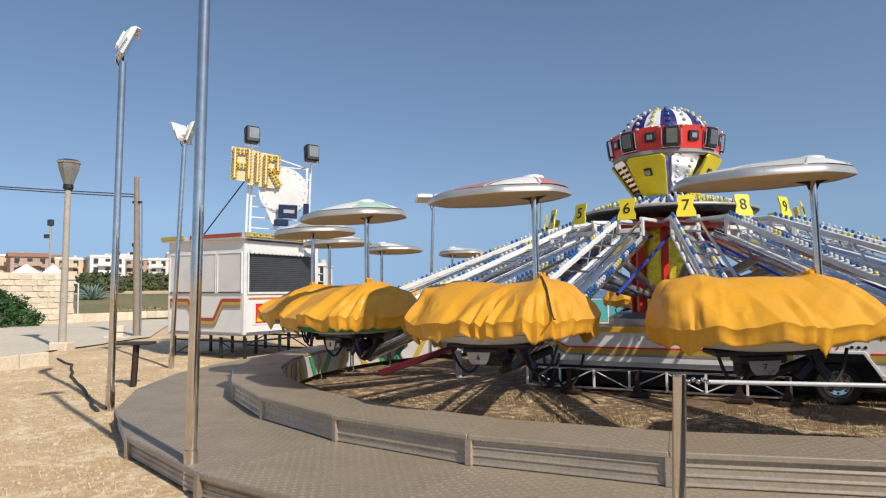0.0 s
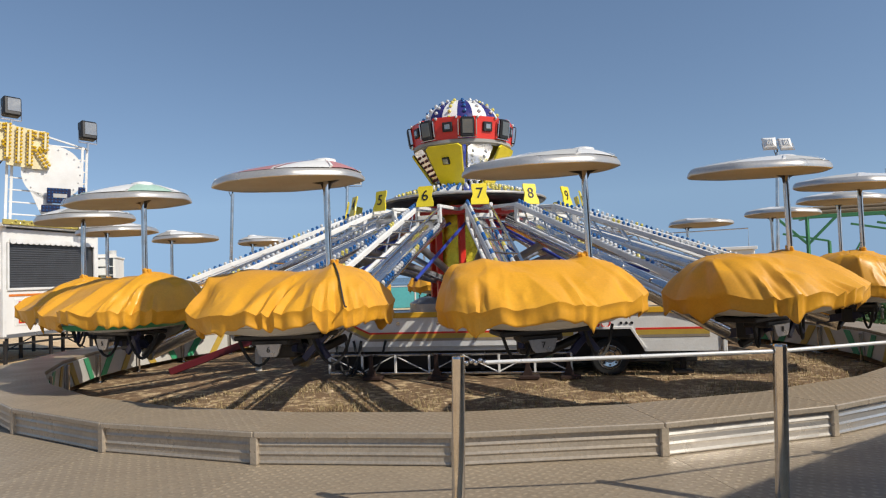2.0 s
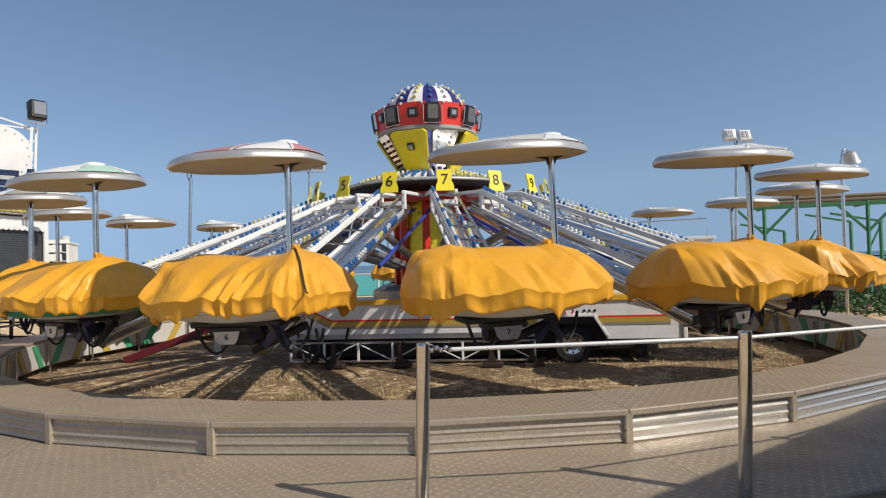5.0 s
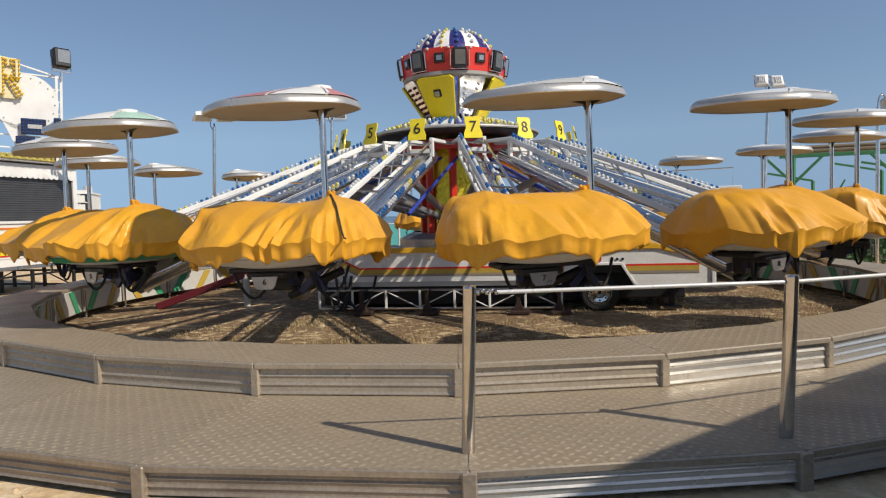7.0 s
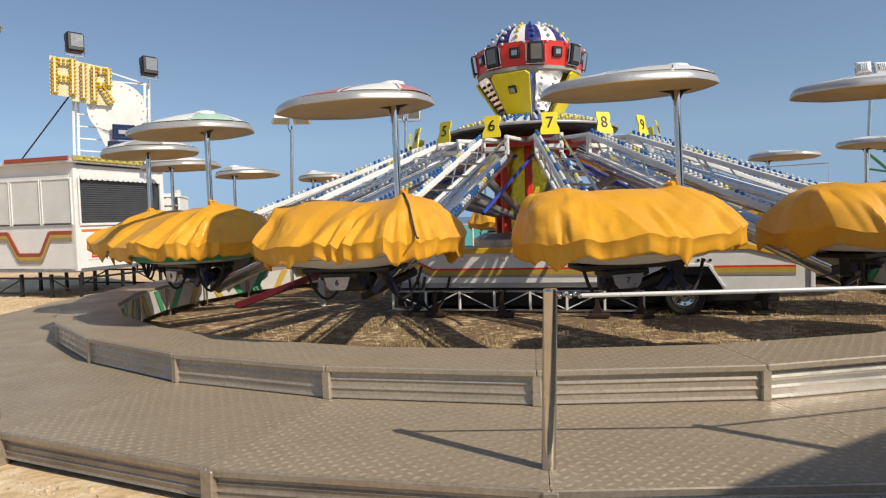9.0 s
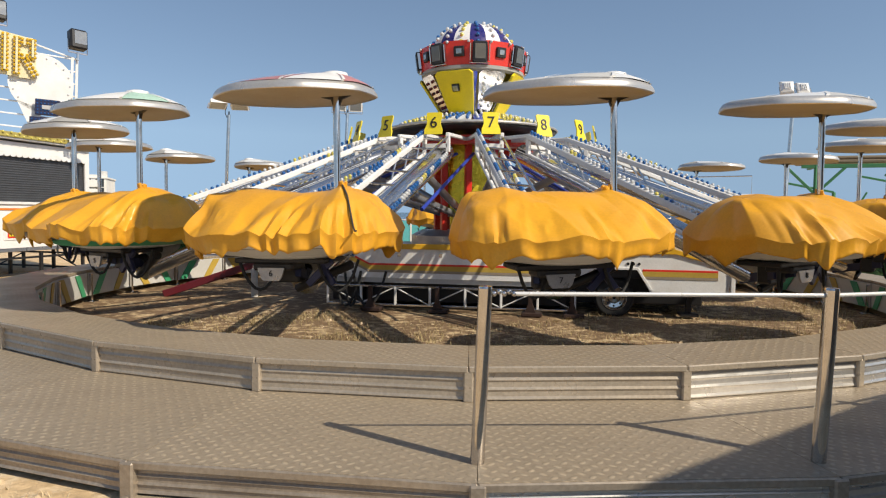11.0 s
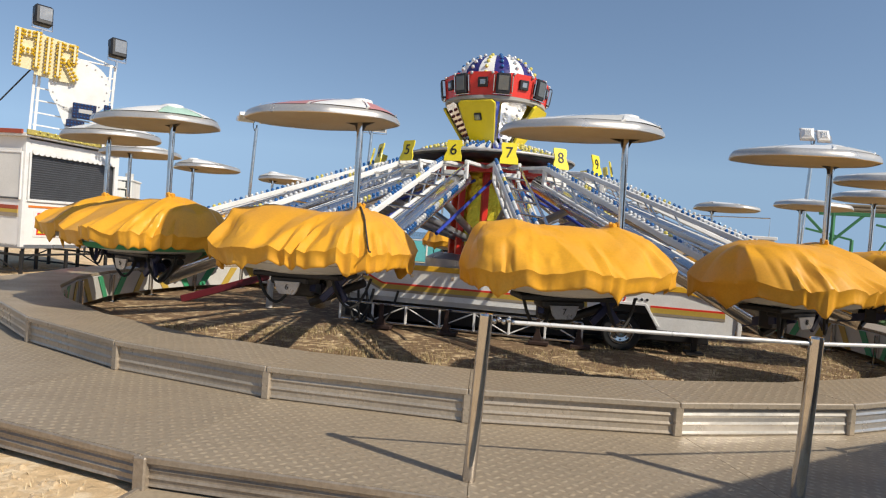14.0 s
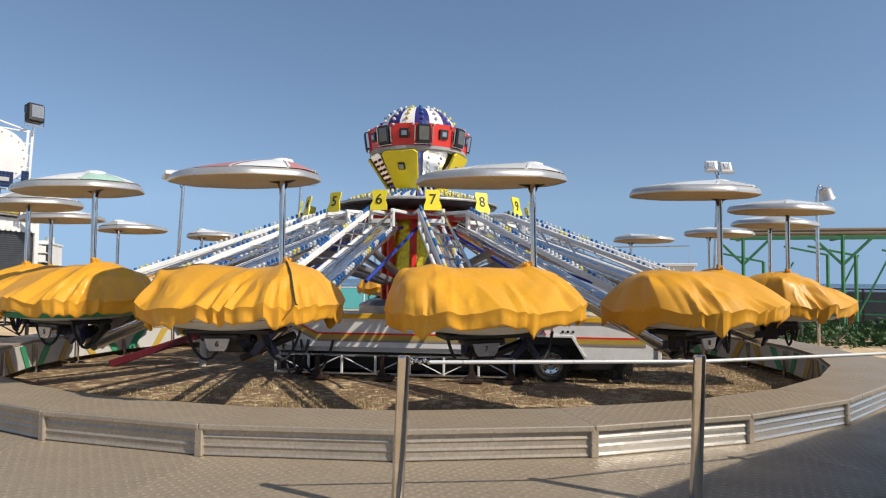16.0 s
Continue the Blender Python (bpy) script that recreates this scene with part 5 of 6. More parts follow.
    part("stay", Geo().tube((0.0, -0.02, 1.75), (-1.25, 0.75, 0.0), 0.018, 8), M_BLACK, t, "black stay")
    return t


build_sign()


# ---- kiosk behind the camera that shades the deck ----
k0 = thing("kiosk", "plain dark kiosk with a flat overhanging roof", "kiosk", m=pose(2.82, -0.02, 0, 0, 0, 19.3))
part("body", Geo().box((4.6, -2.2, 1.55), (8.6, 3.6, 3.1), 0.02), M_DARKSHUT, k0)
part("roof", Geo().box((4.6, -1.9, 3.3), (9.2, 4.2, 0.2), 0.02), M_DARKSHUT, k0)


# ---- beyond the deck: road, walls, poles ----
def at(az, d, z=None):
    """A place by its bearing from +y (to the right) and distance."""
    x, y = d * math.sin(radians(az)), d * math.cos(radians(az))
    return (x, y, ground_z(x, y) if z is None else z)


def ribbon(pts_a, pts_b, lift):
    vs = [(x, y, ground_z(x, y) + lift) for x, y in pts_a] + [(x, y, ground_z(x, y) + lift) for x, y in pts_b]
    n = len(pts_a)
    return Geo().add(vs, [(k, k + 1, n + k + 1, n + k) for k in range(n - 1)])


def lerp2(a, b, n):
    return [(a[0] + (b[0] - a[0]) * k / n, a[1] + (b[1] - a[1]) * k / n) for k in range(n + 1)]


ra = lerp2(at(-48, 17.5)[:2], at(-23.5, 27)[:2], 40)
rb = lerp2(at(-48, 40)[:2], at(-21.5, 40)[:2], 40)
cols = [ribbon([(p[0] + (q[0] - p[0]) * f, p[1] + (q[1] - p[1]) * f) for p, q in zip(ra, rb)], [(p[0] + (q[0] - p[0]) * (f + 0.1), p[1] + (q[1] - p[1]) * (f + 0.1)) for p, q in zip(ra, rb)], 0.05) for f in [k / 10 for k in range(10)]]
rg = Geo()
for c in cols:
    rg.add(c.v, c.f)
solid("road", rg, M_ROAD, "pale dusty concrete road beside the fairground", "road", kind="structure")
# kerb at the road's edge
kb = thing("kerb", "low pale stone kerb along the road", "kerb", kind="structure")
kp = lerp2(at(-45, 17.3)[:2], at(-30.5, 19.6)[:2], 7)
for a, b in zip(kp, kp[1:]):
    za, zb = ground_z(*a), ground_z(*b)
    part("kerb_stone", Geo().bar((a[0], a[1], za + 0.12), (b[0] * 0.985 + a[0] * 0.015, b[1] * 0.985 + a[1] * 0.015, zb + 0.12), 0.3, 0.42, 0.03), M_STONE, kb)

# boundary wall of limestone blocks
wl = thing("stone_wall", "tall wall of pale rough limestone blocks", "wall", kind="structure")
wa, wb = Vector(at(-46, 36)), Vector(at(-28.9, 40))
wdir = (wb - wa)
wlen, rnd = Vector((wdir.x, wdir.y)).length, random.Random(4)
wang = math.degrees(math.atan2(wdir.y, wdir.x))
blocks = []
for v in range(3):
    g = Geo().box((0, 0, 0), (0.53, 0.32, 0.29), 0.03)
    g.v = [(x + 0.03 * noise.noise((x * 5 + v * 9, y * 5, z * 5)), y + 0.05 * noise.noise((x * 4, y * 4 + v * 7, z * 4)), z + 0.02 * noise.noise((x * 5, y * 5, z * 5 + v))) for x, y, z in g.v]
    blocks.append(g.mesh("stone", M_STONE))
part("core", Geo().box((0, 0.03, 0), (wlen, 0.26, 2.6), 0.02), M_STONE, wl, m=pose((wa.x + wb.x) / 2, (wa.y + wb.y) / 2, 0.45 + 1.3, 0, 0, wang))
u = Vector((math.cos(radians(wang)), math.sin(radians(wang))))
rest = Geo()
for row in range(9):
    nb = int(wlen / 0.52)
    for k in range(nb):
        s = (k + 0.5 * (row % 2) + 0.5 + rnd.uniform(-0.12, 0.12)) * 0.52
        if s > wlen - 0.1:
            continue
        p = wa.to_2d() + u * s
        m = pose(p.x, p.y, 0.52 + 0.29 * row, rnd.uniform(-3, 3), rnd.uniform(-2, 2), wang + rnd.uniform(-3, 3)) @ Matrix.Diagonal((rnd.uniform(0.9, 1.05), rnd.uniform(0.9, 1.2), rnd.uniform(0.9, 1.04), 1))
        if s > wlen - 7.5:
            part("stone", blocks[rnd.randrange(3)], None, wl, m=m)
        else:
            me = blocks[rnd.randrange(3)]
            rest.add([v.co for v in me.vertices], [tuple(f.vertices) for f in me.polygons], m)
tagged(part("stone_courses", rest, M_STONE, wl), kind="stuff")

lw = thing("low_wall", "low pale stone wall at the edge of the meadow", "wall", kind="structure")
la, lb = Vector(at(-29.0, 41)), Vector(at(-18, 46))
n = 16
for k in range(n):
    a, b = la.lerp(lb, k / n), la.lerp(lb, (k + 0.995) / n)
    part("wall_stone", Geo().bar((a.x, a.y, ground_z(a.x, a.y) + 0.2), (b.x, b.y, ground_z(b.x, b.y) + 0.2), 0.3, 0.5, 0.04), M_STONE, lw)
# meadow behind it
ma = [at(az, 44)[:2] for az in range(-50, -5, 2)]
mg = Geo()
for d0, d1 in ((42.5, 50), (50, 60), (60, 72), (72, 88), (88, 110), (110, 140)):
    g = ribbon([at(az, d0)[:2] for az in range(-48, -5, 2)], [at(az, d1)[:2] for az in range(-48, -5, 2)], 0.06)
    mg.add(g.v, g.f)
solid("meadow", mg, M_MEADOW, "olive-green dry meadow on a gentle slope", "meadow", kind="structure")

# street lamp, utility pole with cables, small post
sl = thing("street_lamp", "concrete street lamp with a conical glass head", "street lamp", m=pose(-11.6, 20.47, 0.1) @ pose(0, 0, 0, 0.6, 1.2, 0))
part("footing", Geo().box((0, 0, 0.15), (0.55, 0.55, 0.5), 0.04), M_STONE, sl)
part("pole", Geo().tube((0, 0, 0.3), (0, 0, 5.15), 0.115, 14, 0.085), M_CONC, sl, smooth=True)
part("head", Geo().lathe([(0.1, 5.12), (0.13, 5.2), (0.30, 5.72), (0.32, 5.9), (0.05, 5.95)], 8), M_GREYGLASS, sl, "grey glass lantern")
part("lid", Geo().lathe([(0.34, 5.88), (0.36, 5.93), (0.25, 5.99), (0.01, 6.02)], 8), M_STEEL, sl)
part("collar", Geo().lathe([(0.11, 5.05), (0.15, 5.1), (0.14, 5.22), (0.1, 5.24)], 12), M_BLACK, sl)
up = thing("utility_pole", "weathered wooden utility pole with cables", "utility pole", m=pose(-11.5, 25.25, 0.1))
part("pole", Geo().tube((0, 0, 0), (-0.1, 0, 6.3), 0.14, 12, 0.09), M_WOODPOLE, up, smooth=True)
part("pipe", Geo().tube((0.17, -0.05, 0.2), (0.14, -0.05, 5.3), 0.03, 8), M_GREYTUBE, up)
for dz, y1 in ((5.62, 0.0), (5.52, 0.12)):
    pts = [(-0.09 - 26 * f, -1.5 * f, dz - 1.2 * f * (1 - f) + 2.6 * f + y1 * f) for f in [k / 16 for k in range(17)]]
    part("cable", Geo().path(pts, 0.022, 5), M_TARMAC, up, "slack overhead cable")
part("clamp", Geo().box((-0.05, -0.02, 5.32), (0.36, 0.1, 0.08), 0.01), M_BLACK, up)
rp_ = thing("steel_stand", "dark rusty steel post with a flat top plate", "stand", m=pose(-5.95, 12.95, 0.08))
part("post", Geo().tube((0, 0, 0), (0.05, 0, 0.85), 0.06, 12), M_POSTBROWN, rp_, smooth=True)
part("top_plate", Geo().box((0.05, 0, 0.88), (0.62, 0.4, 0.05), 0.012), M_TARMAC, rp_)
bk = thing("stone_block_pile", "small pile of pale stone blocks by the pole", "stone blocks", m=pose(-11.9, 24.6, 0.16))
for x, y, z, s in ((0, 0, 0.18, 0.42), (-0.35, 0.1, 0.14, 0.3), (0.05, 0.05, 0.5, 0.32), (0.3, -0.2, 0.12, 0.26)):
    part("block", Geo().box((x, y, z), (s, s * 0.8, s * 0.8), 0.03), M_STONE, bk, m=pose(0, 0, 0, 0, 0, s * 40))


def leaves(g, c, rx, ry, rz, n, size, rnd):
    """Small leaf blades in clumps over an uneven volume."""
    for _ in range(n):
        a, e, q = rnd.uniform(0, 2 * math.pi), math.acos(rnd.uniform(-0.3, 1)), rnd.uniform(0.55, 1.0) ** 0.5
        d = Vector((math.cos(a) * math.sin(e), math.sin(a) * math.sin(e), math.cos(e)))
        k = q * (1 + 0.35 * noise.noise(d * 2.3 + Vector(c)))
        p = Vector(c) + Vector((d.x * rx * k, d.y * ry * k, d.z * rz * k))
        m = Matrix.Translation(p) @ Euler((rnd.uniform(0, 6), rnd.uniform(0, 6), rnd.uniform(0, 6))).to_matrix().to_4x4()
        s = size * rnd.uniform(0.6, 1.3)
        g.add([(-s * 0.4, 0, 0), (0, -s, 0.1 * s), (s * 0.4, 0, 0), (0, s, -0.1 * s)], [(0, 1, 2, 3)], m)


def bush(c, rx, ry, rz, n, size, mm, label, seed, name="bush"):
    rnd = random.Random(seed)
    t = thing(name, label, "bush", m=pose(*c))
    g = Geo()
    for k in range(5):
        a = rnd.uniform(0, 6.28)
        g.tube((0, 0, -0.1), (rx * 0.5 * math.cos(a), ry * 0.5 * math.sin(a), rz * 0.7), 0.05, 6, 0.015)
    part("stem", g, M_WOODPOLE, t)
    g = Geo()
    leaves(g, (0, 0, rz * 0.25), rx, ry, rz, n, size, rnd)
    part("foliage", g, mm, t)
    return t


bush(at(-34.0, 37.5), 2.0, 1.2, 1.35, 5200, 0.10, M_HEDGE, "dense dark green clipped bush before the wall", 3)
rnd = random.Random(8)
for k in range(26):
    az = -29.5 + 14.5 * (k + rnd.uniform(-0.4, 0.4)) / 26
    d = rnd.uniform(74, 96)
    bush(at(az, d), rnd.uniform(1.4, 3.2), 1.6, rnd.uniform(0.7, 1.7), 620, 0.3, M_LEAF, "olive green shrub at the top of the meadow", 30 + k, "shrub")
for k in range(7):
    bush(at(-25.5 + 1.1 * k, 45 + 0.7 * k), 0.9, 0.7, 0.5, 320, 0.10, M_DRYGRASS, "dry brown weeds by the low wall", 60 + k, "weeds")
# agave
ag = thing("agave", "blue-grey agave with long pointed leaves", "plant", m=pose(*at(-27.6, 66)))
for k in range(34):
    a, e = k * 2.4, radians(18 + 58 * ((k * 7) % 34) / 34)
    ln = 1.8
    pts = [(ln * f * math.cos(e) * math.cos(a), ln * f * math.cos(e) * math.sin(a), ln * f * math.sin(e) - 0.25 * f * f) for f in (0, 0.35, 0.7, 1)]
    g = Geo()
    for (p, q), (r0, r1) in zip(zip(pts, pts[1:]), ((0.13, 0.14), (0.14, 0.09), (0.09, 0.01))):
        g.tube(p, q, r0, 5, r1, caps=False)
    part("leaf", g, M_AGAVE, ag)


# ---- houses on the slope ----
def house(az, d, w_, dp, h, wallm, roofm, label, base=0.0, yaw=0.0, storeys=2, nwin=3):
    x, y, z = at(az, d)
    t = thing("house", label, "house", "far houses", m=pose(x, y, z + base - 0.5, 0, 0, -az + yaw))
    part("wall", Geo().box((0, dp / 2, (h + 0.5) / 2), (w_, dp, h + 0.5), 0.03), wallm, t)
    if roofm is M_TERRA:
        part("roof", Geo().add([(-w_ / 2 - 0.4, -0.4, h + 0.5), (w_ / 2 + 0.4, -0.4, h + 0.5), (w_ / 2 + 0.4, dp + 0.4, h + 0.5), (-w_ / 2 - 0.4, dp + 0.4, h + 0.5), (-w_ / 2 - 0.4, dp / 2, h + 1.7), (w_ / 2 + 0.4, dp / 2, h + 1.7)],
                               [(0, 1, 5, 4), (2, 3, 4, 5), (0, 4, 3), (1, 2, 5), (3, 2, 1, 0)]), M_TERRA, t)
    else:
        part("roof", Geo().box((0, dp / 2, h + 0.55), (w_ + 0.3, dp + 0.3, 0.25), 0.03).box((0, 0.05, h + 0.8), (w_ + 0.2, 0.15, 0.4), 0.02), roofm, t)
        part("tank", Geo().tube((w_ * 0.2, dp * 0.5, h + 0.6), (w_ * 0.2, dp * 0.5, h + 1.7), 0.6, 12), M_PANELGREY, t)
    for s in range(storeys):
        for k in range(nwin):
            xx, zz = -w_ / 2 + w_ * (k + 0.5) / nwin, 0.5 + h * (s + 0.52) / storeys
            wi = part("window", Geo().box((xx, -0.01, zz), (1.1, 0.08, 1.35), 0.02), M_DARKWIN, t)
            part("sill", Geo().box((xx, -0.08, zz - 0.72), (1.3, 0.16, 0.1), 0.01), M_WHITEWALL, wi)
        if s:
            bl = part("balcony", Geo().box((0, -0.6, 0.5 + h * s / storeys), (w_ * 0.6, 1.2, 0.15), 0.02).box((0, -1.17, 1.0 + h * s / storeys), (w_ * 0.6, 0.07, 0.9), 0.02), wallm, t)


KINDS = ((M_TANWALL, M_WHITEWALL, "tan house with a white roof terrace"), (M_PINKWALL, M_TERRA, "reddish house with a terracotta roof"), (M_TANWALL, M_TERRA, "ochre house with a terracotta roof"),
         (M_WHITEWALL, M_WHITEWALL, "bright white flat-roofed house"), (M_PANELGREY, M_WHITEWALL, "grey house with a flat roof"), (M_PINKWALL, M_PANELGREY, "brown flat-roofed house with balconies"), (M_WHITEWALL, M_WHITEWALL, "white house with roof tanks"))
rnd = random.Random(21)
for az, kd, w_, h, d in ((-33.0, 0, 9, 5.2, 200), (-31.7, 1, 8, 4.6, 190), (-30.3, 2, 7, 4.6, 196), (-29.2, 0, 6, 4.0, 188), (-28.3, 5, 6, 4.8, 205), (-27.4, 4, 5, 4.4, 210), (-26.6, 3, 8, 4.6, 186), (-25.6, 6, 9, 6.6, 215),
                         (-24.7, 5, 6, 4.4, 195), (-23.7, 4, 8, 5.4, 220), (-23.0, 3, 5, 4.2, 190), (-22.2, 6, 6, 4.6, 198), (-21.2, 5, 8, 6.0, 192), (-20.0, 2, 7, 5.0, 205), (-18.7, 3, 8, 5.5, 200), (-10.75, 6, 3.4, 3.0, 110)):
    wm, rm, lb = KINDS[kd]
    house(az, d, w_, 8, h + (1.9 if d > 150 else 0.8), wm, rm, lb, 0.0, yaw=rnd.uniform(-18, 18), storeys=3, nwin=2 if w_ < 7 else 3)
# party tents behind the wall
for az, s in ((-31.9, 1.25), (-30.2, 1.0)):
    t = thing("party_tent", "white pointed party tent roof behind the wall", "tent", "party tents", m=pose(*at(az, 47)) @ pose(0, 0, -0.15))
    part("roof", Geo().add([(-s, -s, 2.3), (s, -s, 2.3), (s, s, 2.3), (-s, s, 2.3), (0, 0, 3.5)], [(0, 1, 4), (1, 2, 4), (2, 3, 4), (3, 0, 4)]), M_WHITEWALL, t)
    for x in (-s, s):
        for y in (-s, s):
            part("pole", Geo().tube((x, y, -0.2), (x, y, 2.35), 0.04, 8), M_WHITE, t)
# far lamp posts
for az, d, h in ((-30.45, 62, 7.6), (-24.8, 95, 8.2), (-25.9, 90, 6.8)):
    t = thing("far_lamp_post", "slim street lamp post with two boxes", "street lamp", "far lamp posts", m=pose(*at(az, d)))
    part("pole", Geo().tube((0, 0, 0), (0, 0, h - ground_z(*at(az, d)[:2])), 0.1, 8, 0.07), M_CONC, t)
    z = h - ground_z(*at(az, d)[:2])
    part("head", Geo().box((0, 0, z + 0.2), (0.42, 0.36, 0.5), 0.05), M_DARKWIN, t)
    part("side_box", Geo().box((-0.3, 0, z - 0.9), (0.36, 0.3, 0.32), 0.04), M_DARKWIN, t)


# ---- on the seaward side: small coaster, fence, container ----
def build_coaster():
    t = thing("small_coaster", "green steel frames carrying a brown roller-coaster track", "roller coaster", m=pose(0, 0, 0))
    p, q = Vector(at(44.0, 24.5, 0)), Vector(at(62, 27.0, 0))
    u = (q - p).normalized()
    v = Vector((-u.y, u.x, 0))
    zt = 3.45
    for o in (-0.5, 0.5):
        part("rail", Geo().tube(p + v * o + Vector((0, 0, zt + 0.12)), q + v * o + Vector((0, 0, zt + 0.12)), 0.06, 10), M_BROWNTRACK, t)
    part("track_bed", Geo().bar(p + Vector((0, 0, zt)), q + Vector((0, 0, zt)), 1.25, 0.09, 0.02), M_BROWNTRACK, t, "brown track bed")
    ln = (q - p).length
    s = 0.4
    while s < ln:
        for o in (-0.62,):
            b = p + u * s + v * o
            part("column", Geo().bar(b + Vector((0, 0, 0.0)), b + Vector((0, 0, zt - 0.05)), 0.09, 0.09, 0.01), M_COASTER, t)
        c0 = p + u * s - v * 0.62
        for sg in (-1, 1):
            part("brace", Geo().bar(c0 + Vector((0, 0, zt - 1.0)), c0 + u * sg * 0.85 + Vector((0, 0, zt - 0.12)), 0.08, 0.08, 0.008), M_COASTER, t)
        part("cross_beam", Geo().bar(c0 + Vector((0, 0, zt - 0.12)), c0 + v * 1.24 + Vector((0, 0, zt - 0.12)), 0.1, 0.12, 0.01), M_COASTER, t)
        s += 2.9
    part("beam", Geo().bar(p - v * 0.62 + Vector((0, 0, zt - 0.14)), q - v * 0.62 + Vector((0, 0, zt - 0.14)), 0.09, 0.12, 0.01), M_COASTER, t)
    # further, thinner frames behind
    for az, d, h in ((46.5, 30, 2.7), (50.8, 31, 3.0), (52.6, 29, 2.9), (57, 31, 2.8)):
        b = Vector(at(az, d, 0))
        part("column", Geo().bar(b, b + Vector((0, 0, h)), 0.1, 0.1, 0.01), M_COASTER, t)
        part("brace", Geo().bar(b + Vector((0, 0, 0.6)), b + u * 1.1 + Vector((0, 0, h)), 0.06, 0.06, 0.008), M_COASTER, t)
        part("brace", Geo().bar(b + Vector((0, 0, h)), b - u * 1.6 + Vector((0, 0, h + 0.35)), 0.07, 0.08, 0.008), M_COASTER, t)


build_coaster()
ct = thing("white_cabin", "small white flat-roofed cabin far behind the ride", "cabin", m=pose(*at(39.3, 32), 0, 0, -35))
part("wall", Geo().box((0, 0, 1.2), (2.2, 2.2, 2.4), 0.03), M_WHITEWALL, ct)
part("roof", Geo().box((0, 0, 2.47), (2.4, 2.4, 0.14), 0.02), M_WHITE, ct)
part("railing", Geo().path([(-2.4, 0, 2.3), (-2.4, 0, 3.3), (1.0, 0, 3.35), (1.0, 0, 2.5)], 0.025, 6), M_STEEL, ct)
part("annex", Geo().box((-1.9, 0, 1.1), (1.6, 1.8, 2.25), 0.03), M_TANWALL, ct)
fe = thing("teal_fence", "teal panel fence with pale posts", "fence")
fp = [Vector(at(az, 38, 0.1)) for az in range(2, 44, 3)]
for a, b in zip(fp, fp[1:]):
    m_ = (a + b) / 2
    part("panel", Geo().bar(Vector((a.x, a.y, 0.72)), Vector((b.x, b.y, 0.72)), 0.05, 1.15, 0.01), M_TEAL, fe)
    part("post", Geo().bar(Vector((a.x, a.y, 0.0)), Vector((a.x, a.y, 1.36)), 0.09, 0.09, 0.01), M_PANELGREY, fe)
    part("top_rail", Geo().bar(Vector((a.x, a.y, 1.36)), Vector((b.x, b.y, 1.36)), 0.06, 0.06, 0.01), M_PANELGREY, fe)
# dark wall and scrub towards the shore
sw = thing("shore_wall", "dark grey low wall towards the shore", "wall", kind="structure")
fp = [Vector(at(az, 31.5, 0.0)) for az in range(40, 76, 3)]
for a, b in zip(fp, fp[1:]):
    part("wall_panel", Geo().bar(Vector((a.x, a.y, 0.75)), Vector((b.x * 0.995 + a.x * 0.005, b.y * 0.995 + a.y * 0.005, 0.75)), 0.2, 1.6, 0.03), M_SHOREWALL, sw)
for k in range(16):
    bush(at(43 + 1.6 * k, 21.5 + (k * 7) % 5), 1.1, 0.8, 0.42 + 0.08 * (k % 3), 500, 0.09, M_HEDGE, "low green scrub by the coaster", 90 + k, "scrub")
# railing along the shore
sr = thing("shore_railing", "dark metal railing along the shore", "railing")
fp = [Vector(at(az, 30, 0.1)) for az in range(43, 70, 2)]
for a, b in zip(fp, fp[1:]):
    part("post", Geo().bar(a, a + Vector((0, 0, 1.55)), 0.07, 0.07, 0.008), M_TARMAC, sr)
    for z in (1.55, 1.1, 0.6):
        part("rail", Geo().bar(a + Vector((0, 0, z)), b + Vector((0, 0, z)), 0.05, 0.05, 0.006), M_TARMAC if z > 1.2 else M_GREEN, sr)


# ---- loose ground cover ----
def straw(name, label, n, where, seed, mm, ln=0.09):
    rnd = random.Random(seed)
    g = Geo()
    for _ in range(n):
        x, y = where(rnd)
        z = ground_z(x, y)
        a, l, e = rnd.uniform(0, 6.28), ln * rnd.uniform(0.5, 1.6), rnd.uniform(0.05, 1.1)
        dx, dy = math.cos(a) * l * math.cos(e), math.sin(a) * l * math.cos(e)
        wx, wy = -math.sin(a) * 0.006, math.cos(a) * 0.006
        g.add([(x - wx, y - wy, z - 0.01), (x + wx, y + wy, z - 0.01), (x + dx, y + dy, z + l * math.sin(e))], [(0, 1, 2)])
    solid(name, g, mm, label, "dry grass", kind="stuff")


def inside(rnd):
    a, r = rnd.uniform(-170, -10), math.sqrt(rnd.uniform(2.5 ** 2, 7.2 ** 2))
    return CX + r * math.cos(radians(a)), CY + r * math.sin(radians(a))


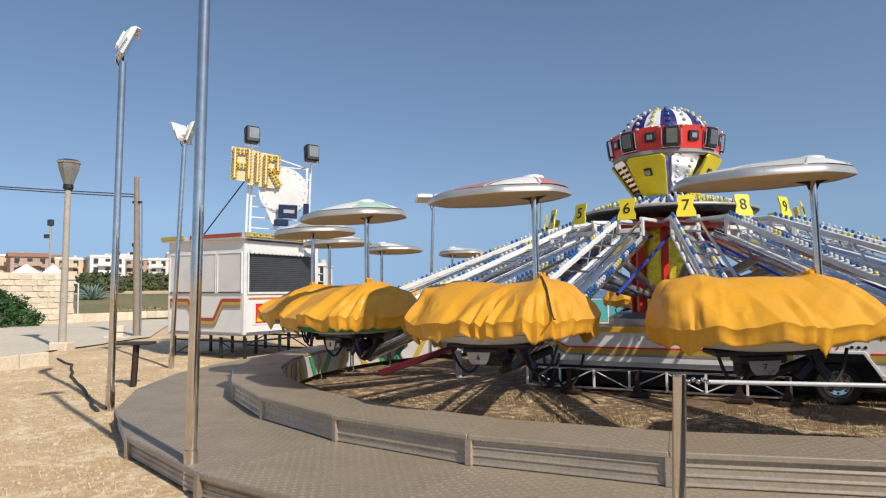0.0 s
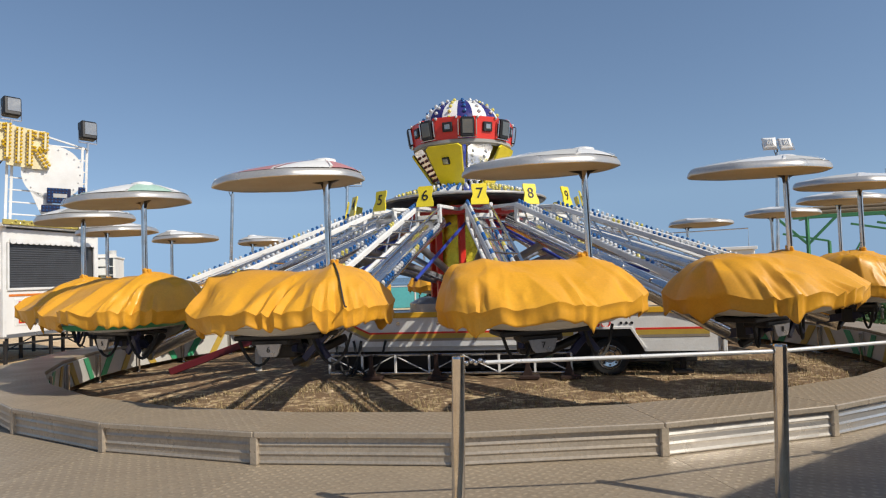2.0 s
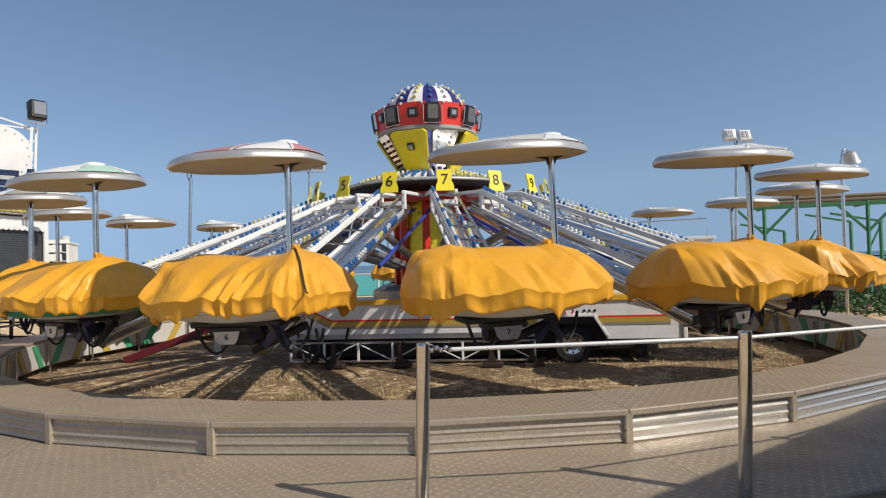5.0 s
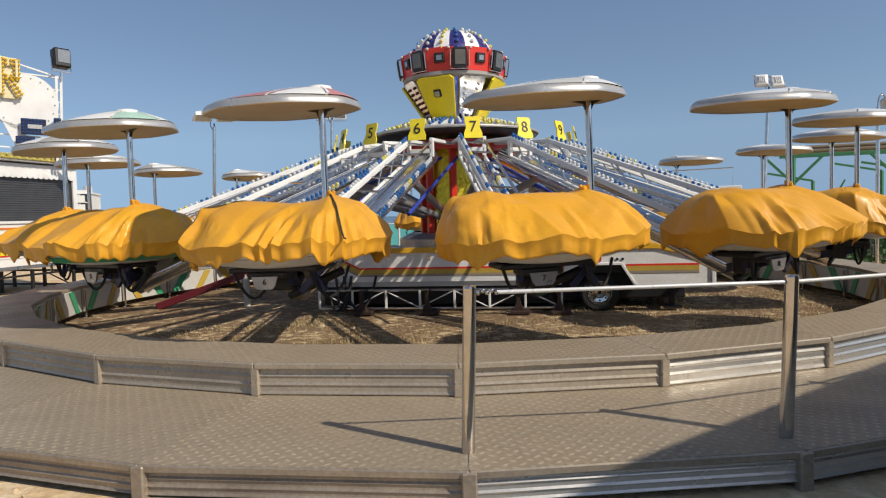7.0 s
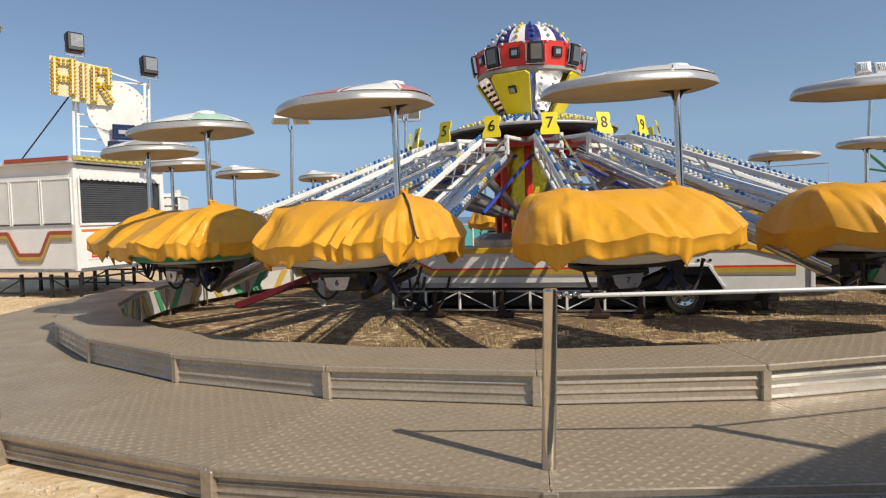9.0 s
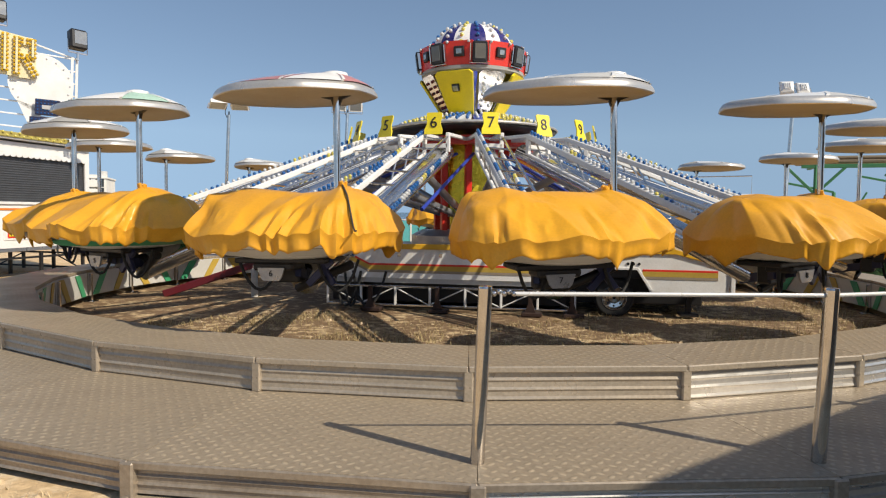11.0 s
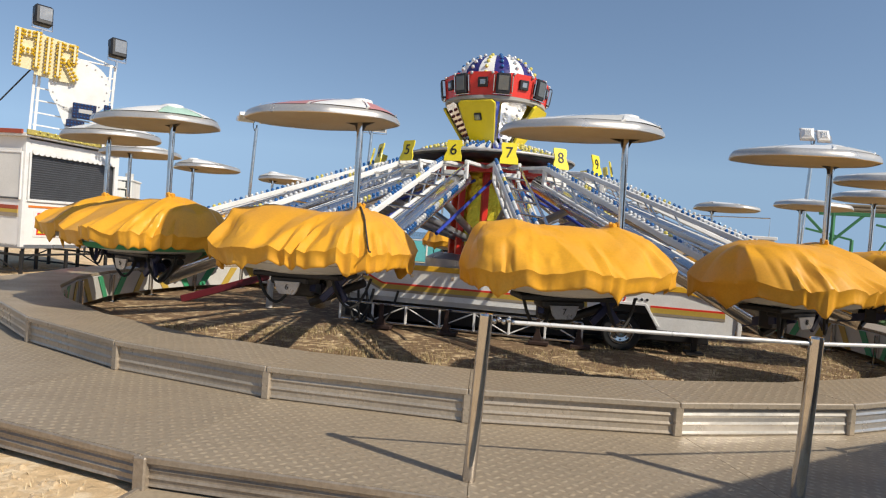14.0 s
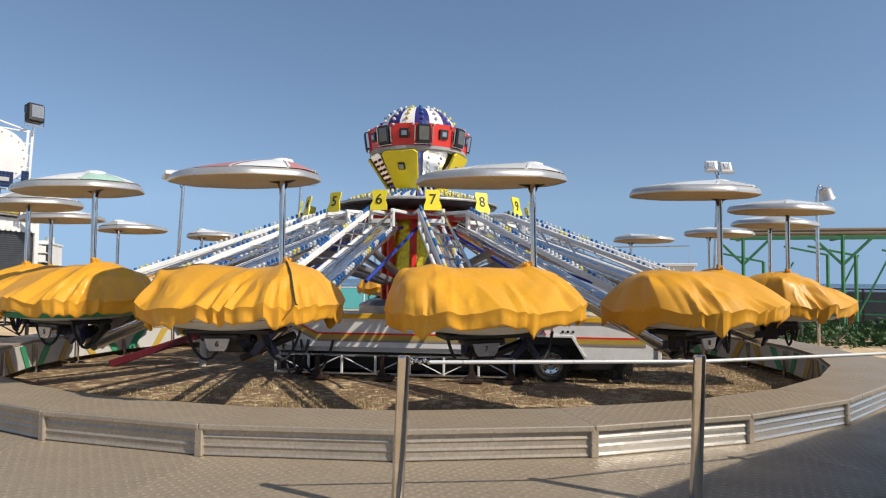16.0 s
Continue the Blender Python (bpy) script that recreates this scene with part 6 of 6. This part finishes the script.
def outside(rnd):
    a, r = rnd.uniform(-215, -122.5), 9.6 + abs(rnd.gauss(0, 2.4))
    return CX + r * math.cos(radians(a)), CY + r * math.sin(radians(a))


straw("dry_grass", "trampled dry straw on the earth inside the ring", 14000, inside, 1, M_DRYGRASS, 0.065)
straw("dry_grass", "short dry straw on the earth beside the deck", 17000, outside, 2, M_STRAW, 0.035)


def pebbles(name, label, n, where, seed):
    rnd = random.Random(seed)
    g = Geo()
    for _ in range(n):
        x, y = where(rnd)
        s = rnd.uniform(0.008, 0.03) * (1.6 if rnd.random() < 0.08 else 1)
        h = [(s * rnd.uniform(0.7, 1.3) * math.cos(k * 1.57 + 0.3), s * rnd.uniform(0.7, 1.3) * math.sin(k * 1.57 + 0.3), 0) for k in range(4)]
        z = ground_z(x, y)
        vs = [(x + p[0], y + p[1], z) for p in h] + [(x + p[0] * 0.5, y + p[1] * 0.5, z + s * 0.7) for p in h]
        g.add(vs, [(4, 5, 6, 7), (0, 1, 5, 4), (1, 2, 6, 5), (2, 3, 7, 6), (3, 0, 4, 7)])
    solid(name, g, M_PEBBLE, label, "pebbles", kind="stuff")


pebbles("pebbles", "scattered pale pebbles beside the deck", 2600, outside, 5)
def tufts(rnd):
    """Straw gathers in clumps."""
    while True:
        x, y = inside(rnd)
        if noise.noise((x * 0.9, y * 0.9, 4)) + 0.5 * noise.noise((x * 2.5, y * 2.5, 9)) > 0.12:
            return x, y


straw("dry_grass", "clumps of taller dry grass inside the ring", 9000, tufts, 11, M_DRYGRASS, 0.085)
pebbles("pebbles", "scattered pale pebbles inside the ring", 500, inside, 6)

# power cable across the earth
pts = [(-5.3, 10.3), (-6.1, 11.6), (-7.6, 13.9), (-9.2, 16.6), (-10.5, 18.2)]
cp = []
for a, b in zip(pts, pts[1:]):
    for k in range(6):
        x, y = a[0] + (b[0] - a[0]) * k / 6, a[1] + (b[1] - a[1]) * k / 6
        x += 0.12 * noise.noise((x, y, 2))
        cp.append((x, y, ground_z(x, y) + 0.025))
solid("power_cable", Geo().path(cp, 0.03, 6), M_TARMAC, "thick black power cable lying on the earth", "cable")
